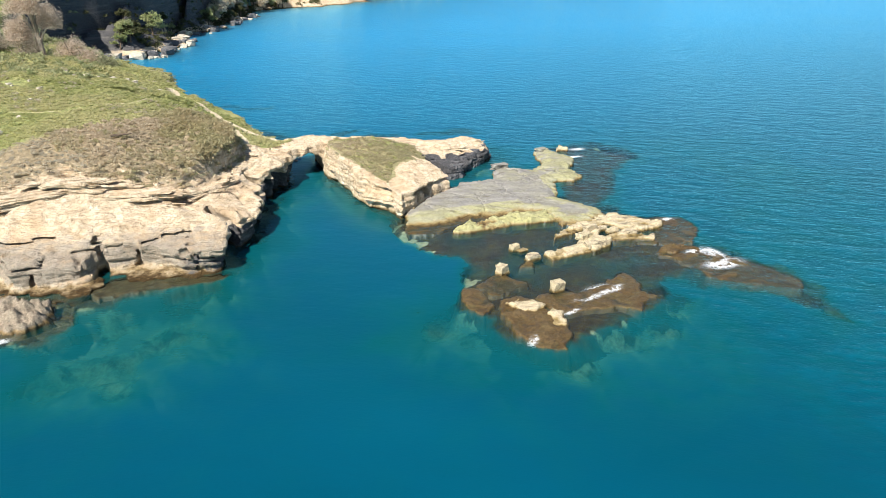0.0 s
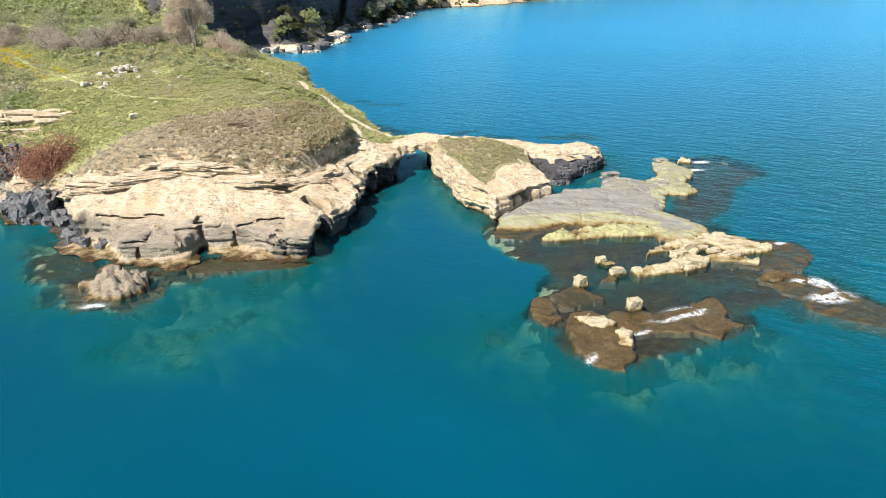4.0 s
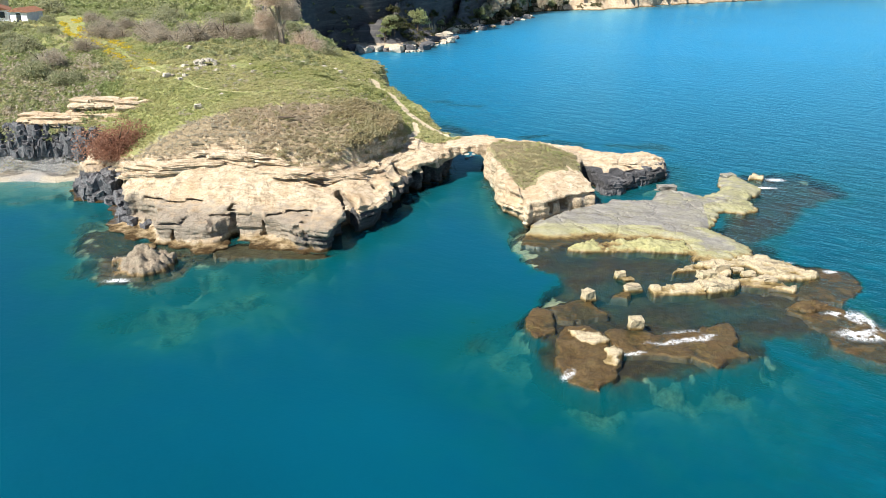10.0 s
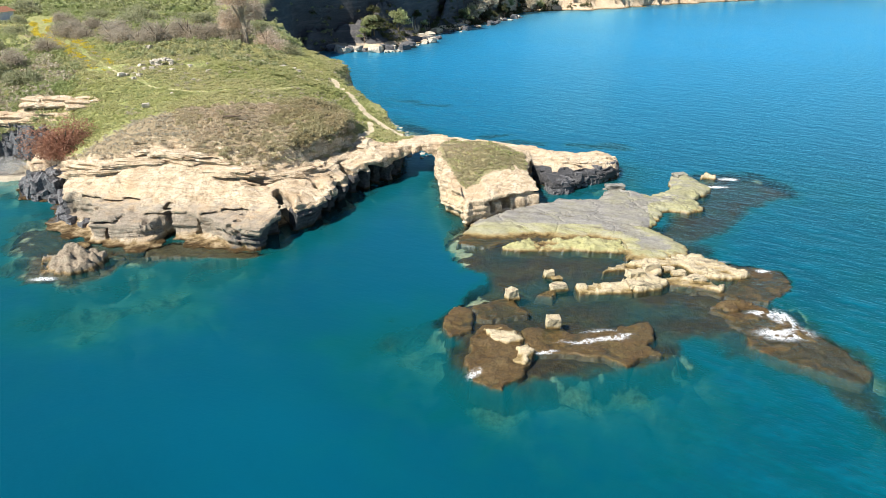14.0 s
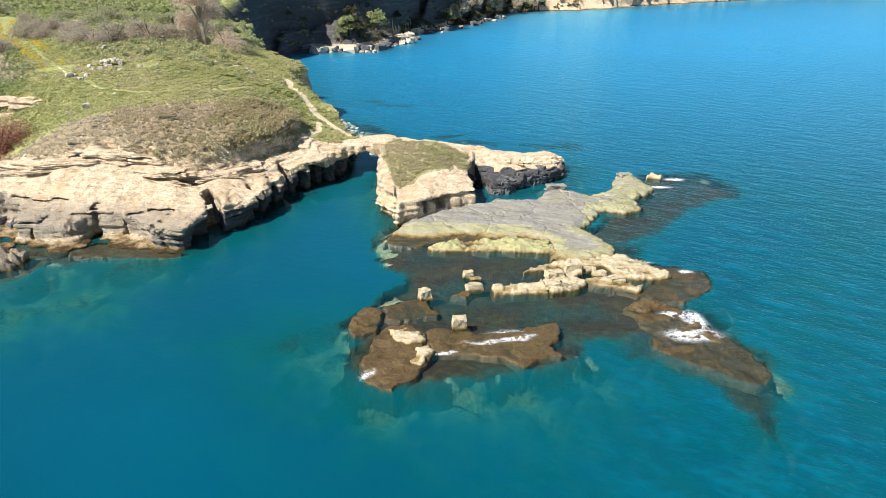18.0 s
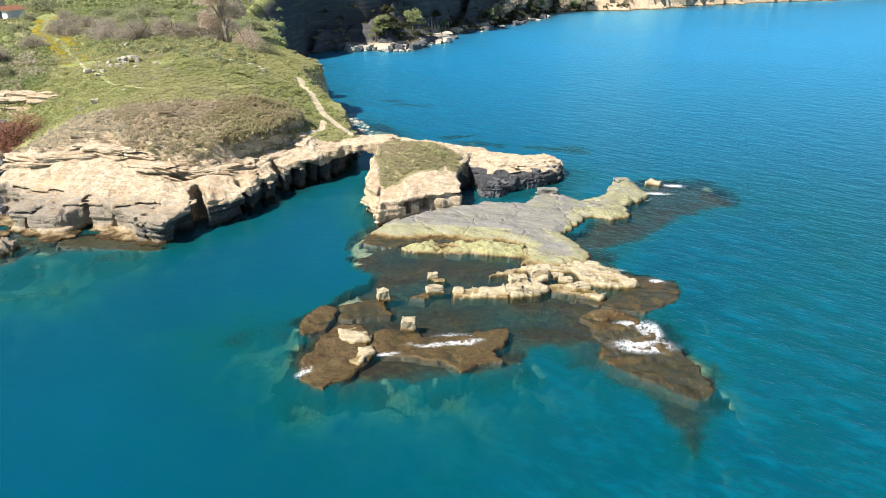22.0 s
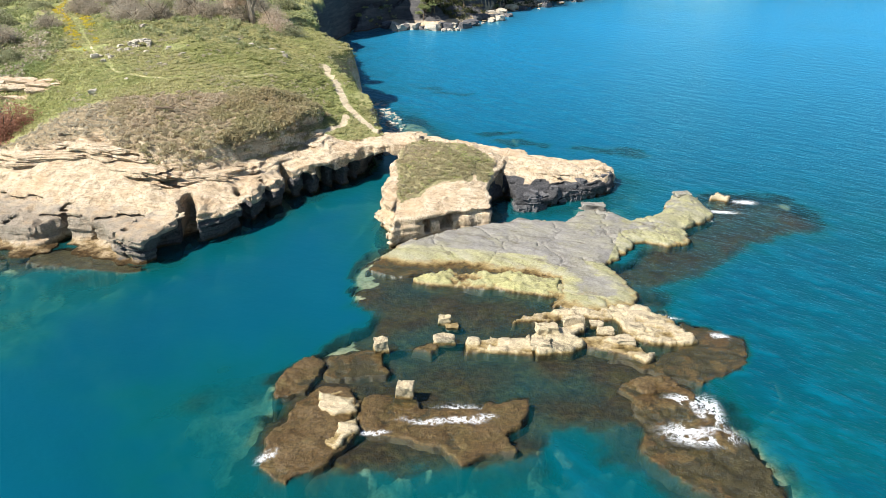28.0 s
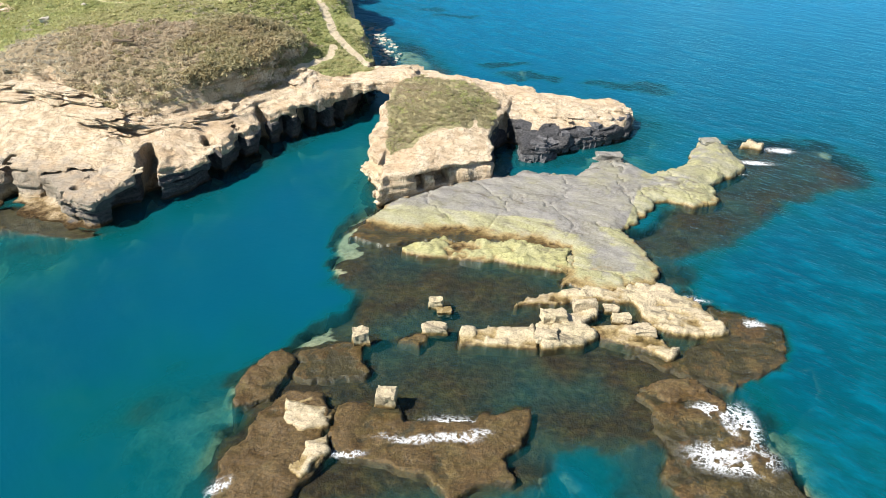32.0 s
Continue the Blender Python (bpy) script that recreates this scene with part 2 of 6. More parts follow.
def coast_rock(name, grassy=True):
    """Cream layered calcarenite over dark basalt, tide-stained at the foot, with turf where the mask says so."""
    n = Nodes(name)
    z, up = n.height(), n.upward()
    big, mid, fine = n.noise(0.22, 4), n.noise(1.1, 6, 0.65), n.noise(5.0, 6, 0.7)
    beds = n.noise(1.0, 6, 0.7, (0.30, 0.30, 5.5))
    pits = n.noise(11.0, 4, 0.75)
    cracks = n.noise(0.9, 7, 0.75, (1.0, 1.0, 0.5))
    cream = n.ramp(mid, (0.30, (0.40, 0.30, 0.195)), (0.46, (0.565, 0.445, 0.305)), (0.66, (0.71, 0.595, 0.445)))
    cream = n.mix(n.ramp(beds, (0.34, 0.65), (0.44, 0.0)), cream, (0.33, 0.22, 0.12))
    cream = n.mix(n.ramp(pits, (0.28, 0.45), (0.38, 0.0)), cream, (0.34, 0.24, 0.15))
    cream = n.mix(n.ramp(n.math("ABSOLUTE", n.math("SUBTRACT", cracks, 0.5)), (0.004, 0.8), (0.016, 0.0)), cream, (0.17, 0.12, 0.07))
    cream = n.mix(n.ramp(big, (0.48, 0.0), (0.68, 0.55)), cream, n.mix(mid, (0.40, 0.265, 0.15), (0.64, 0.45, 0.275)))
    cream = n.mix(n.ramp(fine, (0.28, 0.5), (0.40, 0.0)), cream, (0.30, 0.235, 0.16))
    weather = n.ramp(n.math("ADD", mid, n.math("MULTIPLY", n.attribute("weather"), 0.5)), (0.66, 0.0), (0.92, 0.75))
    cream = n.mix(weather, cream, n.ramp(fine, (0.3, (0.14, 0.12, 0.095)), (0.7, (0.34, 0.30, 0.25))))
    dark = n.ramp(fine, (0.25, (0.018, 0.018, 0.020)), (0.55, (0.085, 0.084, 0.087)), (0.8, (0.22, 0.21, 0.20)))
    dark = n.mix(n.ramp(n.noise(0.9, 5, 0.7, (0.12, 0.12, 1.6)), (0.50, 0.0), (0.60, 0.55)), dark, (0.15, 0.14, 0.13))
    # this mask darkens real basalt, and rock whose shade is painted in
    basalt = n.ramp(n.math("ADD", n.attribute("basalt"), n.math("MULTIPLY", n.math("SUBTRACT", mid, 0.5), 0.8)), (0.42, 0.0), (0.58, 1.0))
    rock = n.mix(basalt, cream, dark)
    tide = n.math("ADD", z, n.math("MULTIPLY", n.math("SUBTRACT", mid, 0.5), 0.8))
    ochre = n.ramp(fine, (0.3, (0.13, 0.085, 0.03)), (0.7, (0.29, 0.20, 0.075)))
    rock = n.mix(n.math("MULTIPLY", n.ramp(tide, (0.25, 0.7), (0.60, 0.0)), n.math("SUBTRACT", 1.0, basalt)), rock, ochre)
    weed = n.ramp(fine, (0.3, (0.020, 0.013, 0.006)), (0.7, (0.10, 0.06, 0.022)))
    rock = n.mix(n.ramp(tide, (0.10, 1.0), (0.28, 0.0)), rock, weed)
    shore = n.mix(n.ramp(big, (0.4, 0.0), (0.6, 1.0)), n.ramp(fine, (0.3, (0.38, 0.32, 0.24)), (0.7, (0.54, 0.47, 0.365))), n.ramp(fine, (0.3, (0.27, 0.255, 0.235)), (0.7, (0.41, 0.39, 0.36))))
    rock = n.mix(n.attribute("sand"), rock, shore)
    relief = n.math("ADD", n.math("ADD", mid, n.math("ADD", n.math("MULTIPLY", fine, 0.8), n.math("MULTIPLY", pits, 0.2))), n.math("MULTIPLY", beds, 1.3))
    if grassy:
        turf_noise = n.noise(2.6, 6, 0.7)
        turf = n.ramp(turf_noise, (0.30, (0.16, 0.165, 0.06)), (0.50, (0.29, 0.28, 0.12)), (0.70, (0.42, 0.38, 0.20)))
        turf = n.mix(n.ramp(big, (0.42, 0.0), (0.60, 0.75)), turf, n.ramp(turf_noise, (0.3, (0.17, 0.19, 0.06)), (0.7, (0.30, 0.32, 0.12))))
        brush = n.ramp(turf_noise, (0.30, (0.14, 0.11, 0.065)), (0.52, (0.29, 0.23, 0.145)), (0.72, (0.46, 0.37, 0.25)))
        turf = n.mix(n.ramp(n.noise(0.13, 5, 0.65), (0.48, 0.0), (0.60, 0.7)), turf, n.ramp(turf_noise, (0.3, (0.17, 0.20, 0.06)), (0.7, (0.34, 0.36, 0.15))))
        turf = n.mix(n.attribute("brush"), turf, brush)
        track = n.ramp(n.math("ADD", n.attribute("track"), n.math("MULTIPLY", n.math("SUBTRACT", mid, 0.5), 0.9)), (0.45, 0.0), (0.6, 1.0))
        turf = n.mix(track, turf, n.ramp(fine, (0.3, (0.50, 0.40, 0.26)), (0.7, (0.70, 0.59, 0.43))))
        cover = n.math("ADD", n.attribute("turf"), n.math("MULTIPLY", n.math("SUBTRACT", mid, 0.5), 1.0))
        cover = n.math("MULTIPLY", n.ramp(cover, (0.44, 0.0), (0.56, 1.0)), n.ramp(up, (0.35, 0.0), (0.6, 1.0)))
        rock = n.mix(cover, rock, turf)
    return n.finish(rock, 0.92, n.bump(relief, 1.0, 0.30), 0.15)


M_COAST = coast_rock("layered_calcarenite")


def reef_rock(name, dry_low, dry_high, stain, belt_low=(0.15, 0.10, 0.04), belt_high=(0.33, 0.25, 0.11), relief=0.16, streak=0.0):
    """Wave-cut rock: weed under and at the water, ochre above it, dry stone on top."""
    n = Nodes(name)
    z = n.height()
    mid, fine = n.noise(1.4, 6, 0.65), n.noise(6.0, 6, 0.7)
    dry = n.ramp(fine, (0.28, dry_low), (0.72, dry_high))
    dry = n.mix(n.ramp(n.noise(0.5, 4), (0.40, 0.0), (0.60, stain)), dry, (0.33, 0.31, 0.10))
    rim = n.math("ADD", n.attribute("rim"), n.math("MULTIPLY", n.math("SUBTRACT", mid, 0.5), 1.4))
    dry = n.mix(n.math("MULTIPLY", n.ramp(rim, (0.40, 0.0), (0.75, 1.0)), n.ramp(n.attribute("rim"), (0.02, 0.0), (0.2, 1.0))), dry, n.ramp(fine, (0.3, (0.17, 0.16, 0.075)), (0.7, (0.355, 0.345, 0.185))))
    cracks = n.noise(1.0, 5, 0.7, (0.5, 1.6, 1.0), turn=(0, 0, 0.35))
    dry = n.mix(n.ramp(cracks, (0.34, 0.8), (0.44, 0.0)), dry, (0.09, 0.075, 0.055))
    if streak:
        washed = n.noise(0.8, 6, 0.65, (0.35, 1.5, 1.0), turn=(0, 0, 0.5))
        dry = n.mix(n.ramp(washed, (0.44, 0.0), (0.62, streak)), dry, (0.33, 0.315, 0.285))
        dry = n.mix(n.ramp(n.noise(0.33, 5, 0.7), (0.52, 0.0), (0.60, 0.5)), dry, (0.21, 0.20, 0.12))
    level = n.math("ADD", z, n.math("MULTIPLY", n.math("SUBTRACT", mid, 0.5), 0.42))
    ochre = n.ramp(fine, (0.3, belt_low), (0.7, belt_high))
    col = n.mix(n.ramp(level, (0.18, 1.0), (0.34, 0.0)), dry, ochre)
    weed = n.ramp(fine, (0.30, (0.016, 0.010, 0.005)), (0.50, (0.064, 0.038, 0.012)), (0.72, (0.16, 0.098, 0.034)))
    weed = n.mix(n.ramp(n.noise(0.55, 5, 0.7), (0.42, 0.0), (0.62, 0.6)), weed, n.ramp(fine, (0.32, (0.035, 0.028, 0.009)), (0.7, (0.17, 0.135, 0.05))))
    weed = n.mix(n.ramp(n.noise(2.6, 5, 0.75), (0.33, 0.75), (0.42, 0.0)), weed, (0.016, 0.012, 0.006))
    col = n.mix(n.ramp(level, (0.07, 1.0), (0.20, 0.0)), col, weed)
    under = n.ramp(mid, (0.3, (0.018, 0.015, 0.008)), (0.7, (0.075, 0.062, 0.028)))
    col = n.mix(n.ramp(level, (-0.22, 1.0), (-0.02, 0.0)), col, under)
    speck = n.noise(13.0, 3, 0.8)
    col = n.mix(n.ramp(speck, (0.36, 0.55), (0.50, 0.0)), col, (0.02, 0.015, 0.008))
    glint = n.noise(20.0, 3, 0.8)
    col = n.mix(n.ramp(glint, (0.56, 0.0), (0.70, 0.32)), col, n.mix(n.ramp(level, (0.1, 0.0), (0.4, 1.0)), (0.26, 0.185, 0.07), (0.55, 0.5, 0.40)))
    wet = n.ramp(level, (0.1, 0.35), (0.4, 0.9))
    return n.finish(col, wet, n.bump(n.math("ADD", mid, n.math("MULTIPLY", fine, 0.6)), 0.9, relief), 0.3)


M_REEF_CREAM = reef_rock("cream_reef_rock", (0.25, 0.20, 0.125), (0.54, 0.455, 0.315), 0.12, relief=0.10)
M_REEF_GREY = reef_rock("grey_reef_rock", (0.115, 0.11, 0.102), (0.235, 0.225, 0.21), 0.12, relief=0.05, streak=0.4)
M_REEF_GREEN = reef_rock("lichen_green_reef_rock", (0.19, 0.18, 0.08), (0.38, 0.37, 0.20), 0.3, relief=0.08)

M_REEF_DARK = reef_rock("dark_brown_shore_rock", (0.09, 0.075, 0.057), (0.36, 0.29, 0.21), 0.0, (0.12, 0.075, 0.028), (0.30, 0.20, 0.09))
M_REEF_WEED = reef_rock("weed_brown_reef_rock", (0.019, 0.012, 0.005), (0.155, 0.096, 0.035), 0.10, (0.019, 0.012, 0.005), (0.148, 0.092, 0.033))

n = Nodes("seabed_sand_and_weed")
patch, fine = n.noise(0.45, 5, 0.6), n.noise(2.2, 6, 0.7)
sand = n.ramp(fine, (0.3, (0.14, 0.15, 0.085)), (0.7, (0.36, 0.36, 0.24)))
weed = n.ramp(fine, (0.32, (0.006, 0.005, 0.003)), (0.55, (0.028, 0.021, 0.009)), (0.75, (0.080, 0.058, 0.022)))
weed = n.mix(n.ramp(n.noise(0.8, 5, 0.7), (0.45, 0.0), (0.65, 0.6)), weed, n.ramp(fine, (0.3, (0.012, 0.014, 0.006)), (0.7, (0.075, 0.072, 0.022))))
col = n.mix(n.ramp(n.math("ADD", n.attribute("weed"), n.math("MULTIPLY", n.math("SUBTRACT", patch, 0.5), 1.5)), (0.40, 0.0), (0.60, 1.0)), sand, weed)
M_SEABED = n.finish(col, 0.9, n.bump(fine, 0.8, 0.3))

# sea: the deeper it is over the bed, the less of the bed shows; wind chops it outside the sheltered cove
n = Nodes("sea_water")
n.t.nodes.remove(n.bsdf)
depth, foam, bay, wind = n.attribute("depth"), n.attribute("foam"), n.attribute("bay"), n.attribute("wind")
murk = n.math("SUBTRACT", 1.0, n.math("POWER", 2.718, n.math("MULTIPLY", n.math("MAXIMUM", n.math("SUBTRACT", depth, 0.32), 0.0), -0.55)), clamp=True)
CREST = (0, 0, radians(38))
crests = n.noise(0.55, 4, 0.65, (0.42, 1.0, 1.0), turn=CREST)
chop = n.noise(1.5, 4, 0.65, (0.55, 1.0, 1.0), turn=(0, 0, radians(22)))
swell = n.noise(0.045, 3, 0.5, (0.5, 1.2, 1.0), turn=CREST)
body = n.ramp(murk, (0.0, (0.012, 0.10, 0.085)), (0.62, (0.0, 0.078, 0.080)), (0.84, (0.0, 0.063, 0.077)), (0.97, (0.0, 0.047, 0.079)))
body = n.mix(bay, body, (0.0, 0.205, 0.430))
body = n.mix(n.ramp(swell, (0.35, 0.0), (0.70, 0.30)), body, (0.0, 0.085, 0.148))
# wave crests get a lighter body colour, painted in for sky light on them
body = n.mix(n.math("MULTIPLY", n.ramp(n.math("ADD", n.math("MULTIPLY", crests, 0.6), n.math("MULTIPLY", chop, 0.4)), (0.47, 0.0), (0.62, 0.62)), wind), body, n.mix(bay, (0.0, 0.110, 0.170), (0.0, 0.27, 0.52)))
rise = n.math("ADD", n.math("MULTIPLY", crests, 0.55), n.math("MULTIPLY", chop, 0.24))
normal = n.bump(n.math("MULTIPLY", rise, n.math("ADD", n.math("MULTIPLY", wind, 0.9), 0.2)), 1.0, 0.40)
clear, deep, shine, white = (n.t.nodes.new(k) for k in ("ShaderNodeBsdfTransparent", "ShaderNodeBsdfDiffuse", "ShaderNodeBsdfGlossy", "ShaderNodeBsdfDiffuse"))
n.put(clear.inputs["Color"], n.ramp(murk, (0.0, (0.97, 0.99, 0.99)), (0.7, (0.42, 0.86, 0.84))))
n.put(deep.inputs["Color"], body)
shine.inputs["Roughness"].default_value = 0.30
shine.inputs["Color"].default_value = (0.50, 0.90, 1.0, 1)
white.inputs["Color"].default_value = (0.85, 0.88, 0.9, 1)
fres = n.t.nodes.new("ShaderNodeFresnel")
fres.inputs["IOR"].default_value = 1.24
for node in (shine, fres, deep):
    n.t.links.new(normal, node.inputs["Normal"])
mixes = [n.t.nodes.new("ShaderNodeMixShader") for _ in range(3)]
froth = n.noise(3.2, 7, 0.72)
lace = n.math("ABSOLUTE", n.math("SUBTRACT", froth, 0.5))
white_fac = n.ramp(n.math("SUBTRACT", n.math("MULTIPLY", n.math("MULTIPLY", foam, foam), 0.085), lace), (0.0, 0.0), (0.05, 0.9))
white_fac = n.math("MULTIPLY", white_fac, n.ramp(foam, (0.02, 0.0), (0.3, 1.0)))
for m, fac, a, b in ((mixes[0], murk, clear, deep), (mixes[1], fres.outputs[0], mixes[0], shine), (mixes[2], white_fac, mixes[1], white)):
    n.put(m.inputs[0], fac)
    n.t.links.new(a.outputs[0], m.inputs[1])
    n.t.links.new(b.outputs[0], m.inputs[2])
n.t.links.new(mixes[2].outputs[0], n.out.inputs["Surface"])
M_SEA = n.mat


def leafy(name, *colours, rough=0.85, tint=None):
    n = Nodes(name)
    stops = [(0.1 + 0.8 * i / (len(colours) - 1), c) for i, c in enumerate(colours)]
    col = n.ramp(n.island(), *stops)
    col = n.mix(n.ramp(n.random(), (0.0, 0.0), (1.0, 0.45)), col, colours[-1])
    col = n.mix(n.ramp(n.noise(0.5, 3), (0.45, 0.0), (0.7, 0.35)), col, colours[0])
    patch = n.noise(0.16, 5, 0.6)
    col = n.mix(n.ramp(patch, (0.46, 0.0), (0.62, 0.55)), col, tuple(0.5 * (a + b) for a, b in zip(colours[-1], colours[-2])))
    if tint:
        col = n.mix(n.ramp(n.noise(0.075, 6, 0.7), (0.46, 0.0), (0.60, 0.6)), col, n.mix(n.island(), tint, tuple(1.5 * c for c in tint)))
    mat = n.finish(col, rough, None, 0.15)
    thin, both = n.t.nodes.new("ShaderNodeBsdfTranslucent"), n.t.nodes.new("ShaderNodeMixShader")
    n.put(thin.inputs["Color"], col)
    both.inputs[0].default_value = 0.58
    n.t.links.new(n.bsdf.outputs[0], both.inputs[1])
    n.t.links.new(thin.outputs[0], both.inputs[2])
    n.t.links.new(both.outputs[0], n.out.inputs["Surface"])
    return mat


M_SCRUB = leafy("green_scrub_leaves", (0.19, 0.21, 0.09), (0.30, 0.32, 0.15), (0.43, 0.43, 0.25), tint=(0.21, 0.26, 0.09))
M_GREYSCRUB = leafy("grey_bare_scrub", (0.34, 0.295, 0.21), (0.48, 0.42, 0.31), (0.60, 0.53, 0.42))
M_BRUSH = leafy("dry_brown_brush", (0.38, 0.305, 0.205), (0.50, 0.41, 0.29), (0.62, 0.525, 0.395), tint=(0.27, 0.26, 0.13))
M_HEATH = leafy("olive_heath", (0.25, 0.23, 0.105), (0.38, 0.345, 0.18), (0.50, 0.45, 0.28), tint=(0.36, 0.27, 0.17))
M_BUSH = leafy("dark_green_bush", (0.19, 0.205, 0.105), (0.30, 0.31, 0.17), (0.42, 0.41, 0.26))
M_REDBUSH = leafy("rust_red_bush", (0.24, 0.115, 0.075), (0.38, 0.20, 0.135), (0.48, 0.28, 0.19))
M_YELLOW = leafy("yellow_flowers", (0.34, 0.32, 0.07), (0.62, 0.50, 0.06), (0.80, 0.62, 0.07))
M_GRASS = leafy("meadow_grass", (0.33, 0.33, 0.14), (0.42, 0.405, 0.19), (0.54, 0.49, 0.28), tint=(0.27, 0.30, 0.11))
M_TREE = leafy("tan_tamarisk_leaves", (0.40, 0.31, 0.23), (0.53, 0.43, 0.33), (0.64, 0.54, 0.43))
M_TAUPE = leafy("taupe_bare_twigs", (0.27, 0.23, 0.17), (0.38, 0.33, 0.25), (0.49, 0.43, 0.34))
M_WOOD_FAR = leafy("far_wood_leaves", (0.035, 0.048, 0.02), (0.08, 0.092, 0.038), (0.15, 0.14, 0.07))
n = Nodes("bark")
M_BARK = n.finish(n.ramp(n.noise(6.0, 5, 0.6, (1, 1, 0.2)), (0.3, (0.05, 0.035, 0.025)), (0.7, (0.16, 0.12, 0.085))), 0.9, n.bump(n.noise(14.0), 0.6, 0.03))
n = Nodes("pale_twigs")
M_TWIG = n.finish(n.ramp(n.noise(6.0, 5, 0.6, (1, 1, 0.2)), (0.3, (0.22, 0.175, 0.13)), (0.7, (0.42, 0.35, 0.27))), 0.9)
n = Nodes("pale_limestone")
M_STONE = n.finish(n.ramp(n.noise(3.0, 6, 0.65), (0.3, (0.22, 0.195, 0.15)), (0.7, (0.52, 0.47, 0.39))), 0.9, n.bump(n.noise(7.0, 5), 0.7, 0.08))


# ---------------------------------------------------------------- plan of the coast
COAST = [(-400, 60), (-110, 22), (-75, 15), (-61, 13.6), (-52, 14.6), (-49.3, 11), (-44, 9.8), (-41.4, 1.3), (-38.7, 0.6), (-36.8, -4.0),
         (-31, -4.6), (-29.8, -2.9), (-26.4, -3.1), (-22.4, -5.6), (-19.4, -6.0), (-18.5, -3.2), (-16.8, -1.0), (-15.0, 0.2),
         (-14.2, 3.0), (-13.2, 6.4), (-12.2, 9.4), (-10.6, 12.4), (-8.9, 14.6), (-7.2, 17.0), (-6.3, 20), (-6.2, 23), (-6.0, 27), (-6.8, 31), (-8.0, 36), (-10.6, 43.5), (-14.5, 52), (-19, 60),
         (-29, 92), (-34, 120), (-24, 131), (-9, 132.6), (-1, 151), (2, 169), (24, 204), (34, 226), (44, 250), (90, 275), (137, 312),
         (260, 380), (420, 420), (420, 900), (-600, 900), (-600, 60)]
FAR_CLIFF = [(-45, 98), (-36, 112), (-31, 135), (-9, 160), (9, 200), (24, 232), (40, 262), (90, 284), (140, 322), (260, 392), (420, 430), (420, 900), (-600, 900), (-600, 520), (-58, 200), (-50, 128)]
STACK = [(-2.0, 19), (-2.0, 11.0), (-1.2, 4.6), (0.3, 0.6), (3.2, 2.3), (5.6, 4.4), (8.9, 5.8), (9.3, 7.4), (8.6, 13.0), (9.8, 15.0),
         (11.2, 11.2), (13, 11.3), (15, 14), (18.2, 15.7), (21, 18.7), (21.8, 22), (19, 24.5), (12, 25.5), (5, 25.6), (0.5, 26.6), (-1.8, 26.2)]
HEADLAND_TOP = Relief([(-33, -2.5, 2.6), (-24, -3.3, 2.9), (-19.5, -4, 3.5), (-15.5, 2.5, 3.4), (-13.5, 6, 3.2), (-10.5, 13, 3.2), (-7, 22, 3.7), (-12, 27, 4.1), (-6, 31, 2.8),
                       (-40, 5, 4.6), (-32, 4, 5.2), (-25, 3, 4.8), (-18, 6, 4.5), (-14.5, 13, 4.6), (-25.5, 12.3, 8.5), (-35, 13, 8.6), (-17, 18, 7.6),
                       (-13.4, 23, 5.2), (-40.6, 33, 10.7), (-22, 33, 9.0), (-16, 42, 7.5), (-28, 50, 11.0), (-50, 50, 11.6), (-49, 25, 7.9),
                       (-62, 30, 7.8), (-56, 21, 5.0), (-66, 21, 5.0), (-80, 95, 11.8), (-50, 75, 11.9), (-32, 85, 10.5), (-110, 60, 10.5), (-90, 200, 12), (-46, 12, 3.8)])
STACK_TOP = Relief([(0.3, 3, 2.5), (4, 4.4, 2.3), (8.4, 7.5, 2.4), (6.8, 9.8, 3.3), (3, 9, 3.5), (3, 15, 4.4), (-2, 14, 3.4), (-2.6, 20, 3.8), (4, 20, 4.1),
                    (8.5, 16, 3.4), (10.2, 15.2, 2.2), (12, 12, 0.7), (13.3, 13.6, 1.2), (12.6, 17, 2.4), (15, 17.2, 2.2), (18.2, 16.6, 1.5), (14.5, 20, 2.6), (19, 20, 2.3), (21, 19.5, 1.8), (10, 21, 2.6), (0, 28, 2.6), (15, 24, 1.4)])
TURF_LIP = [(-80, 22), (-52, 20), (-47, 14), (-42.5, 9), (-37, 8.0), (-32, 9.0), (-27, 7.4), (-23, 5.8), (-19.6, 7.6), (-16.8, 11.2), (-13.8, 15.7), (-11.4, 19.6),
            (-5.6, 21.4), (-4.8, 23.4), (-5.6, 27), (-6.8, 31), (-8.0, 36), (-11.0, 43.5), (-15, 52), (-19.5, 60), (-30, 92), (-38, 125), (-80, 140), (-140, 100)]
BRUSH = [(-43, 9), (-37, 6.5), (-32, 7.2), (-27, 6.2), (-23, 5.2), (-20.0, 7.2), (-17.0, 11.0), (-13.7, 15.4), (-12.8, 22), (-13.4, 27.5), (-17, 25), (-24, 19.5), (-32, 14.5), (-41, 12)]
STACK_TURF = [(-1.8, 20), (-1.5, 15), (-0.4, 7), (0.5, 4.8), (1.4, 5.6), (2.2, 7.4), (3.8, 9.6), (6.2, 10.2), (6.9, 13), (7.3, 10.9), (8.4, 11.6), (8.8, 16.5), (7.4, 19.4), (5.3, 22), (0, 22)]
ARCH_TRACK = [(-30, 24.5), (-17, 42.5), (-14.4, 38), (-11.4, 32.2), (-8.4, 29.4), (-4.8, 24.8), (-3.2, 22.7), (-1.8, 20.6)]
SPUR_TRACK = [(-10.9, 29.5), (-10.7, 26.4), (-11.2, 22.6), (-12.4, 17.5)]
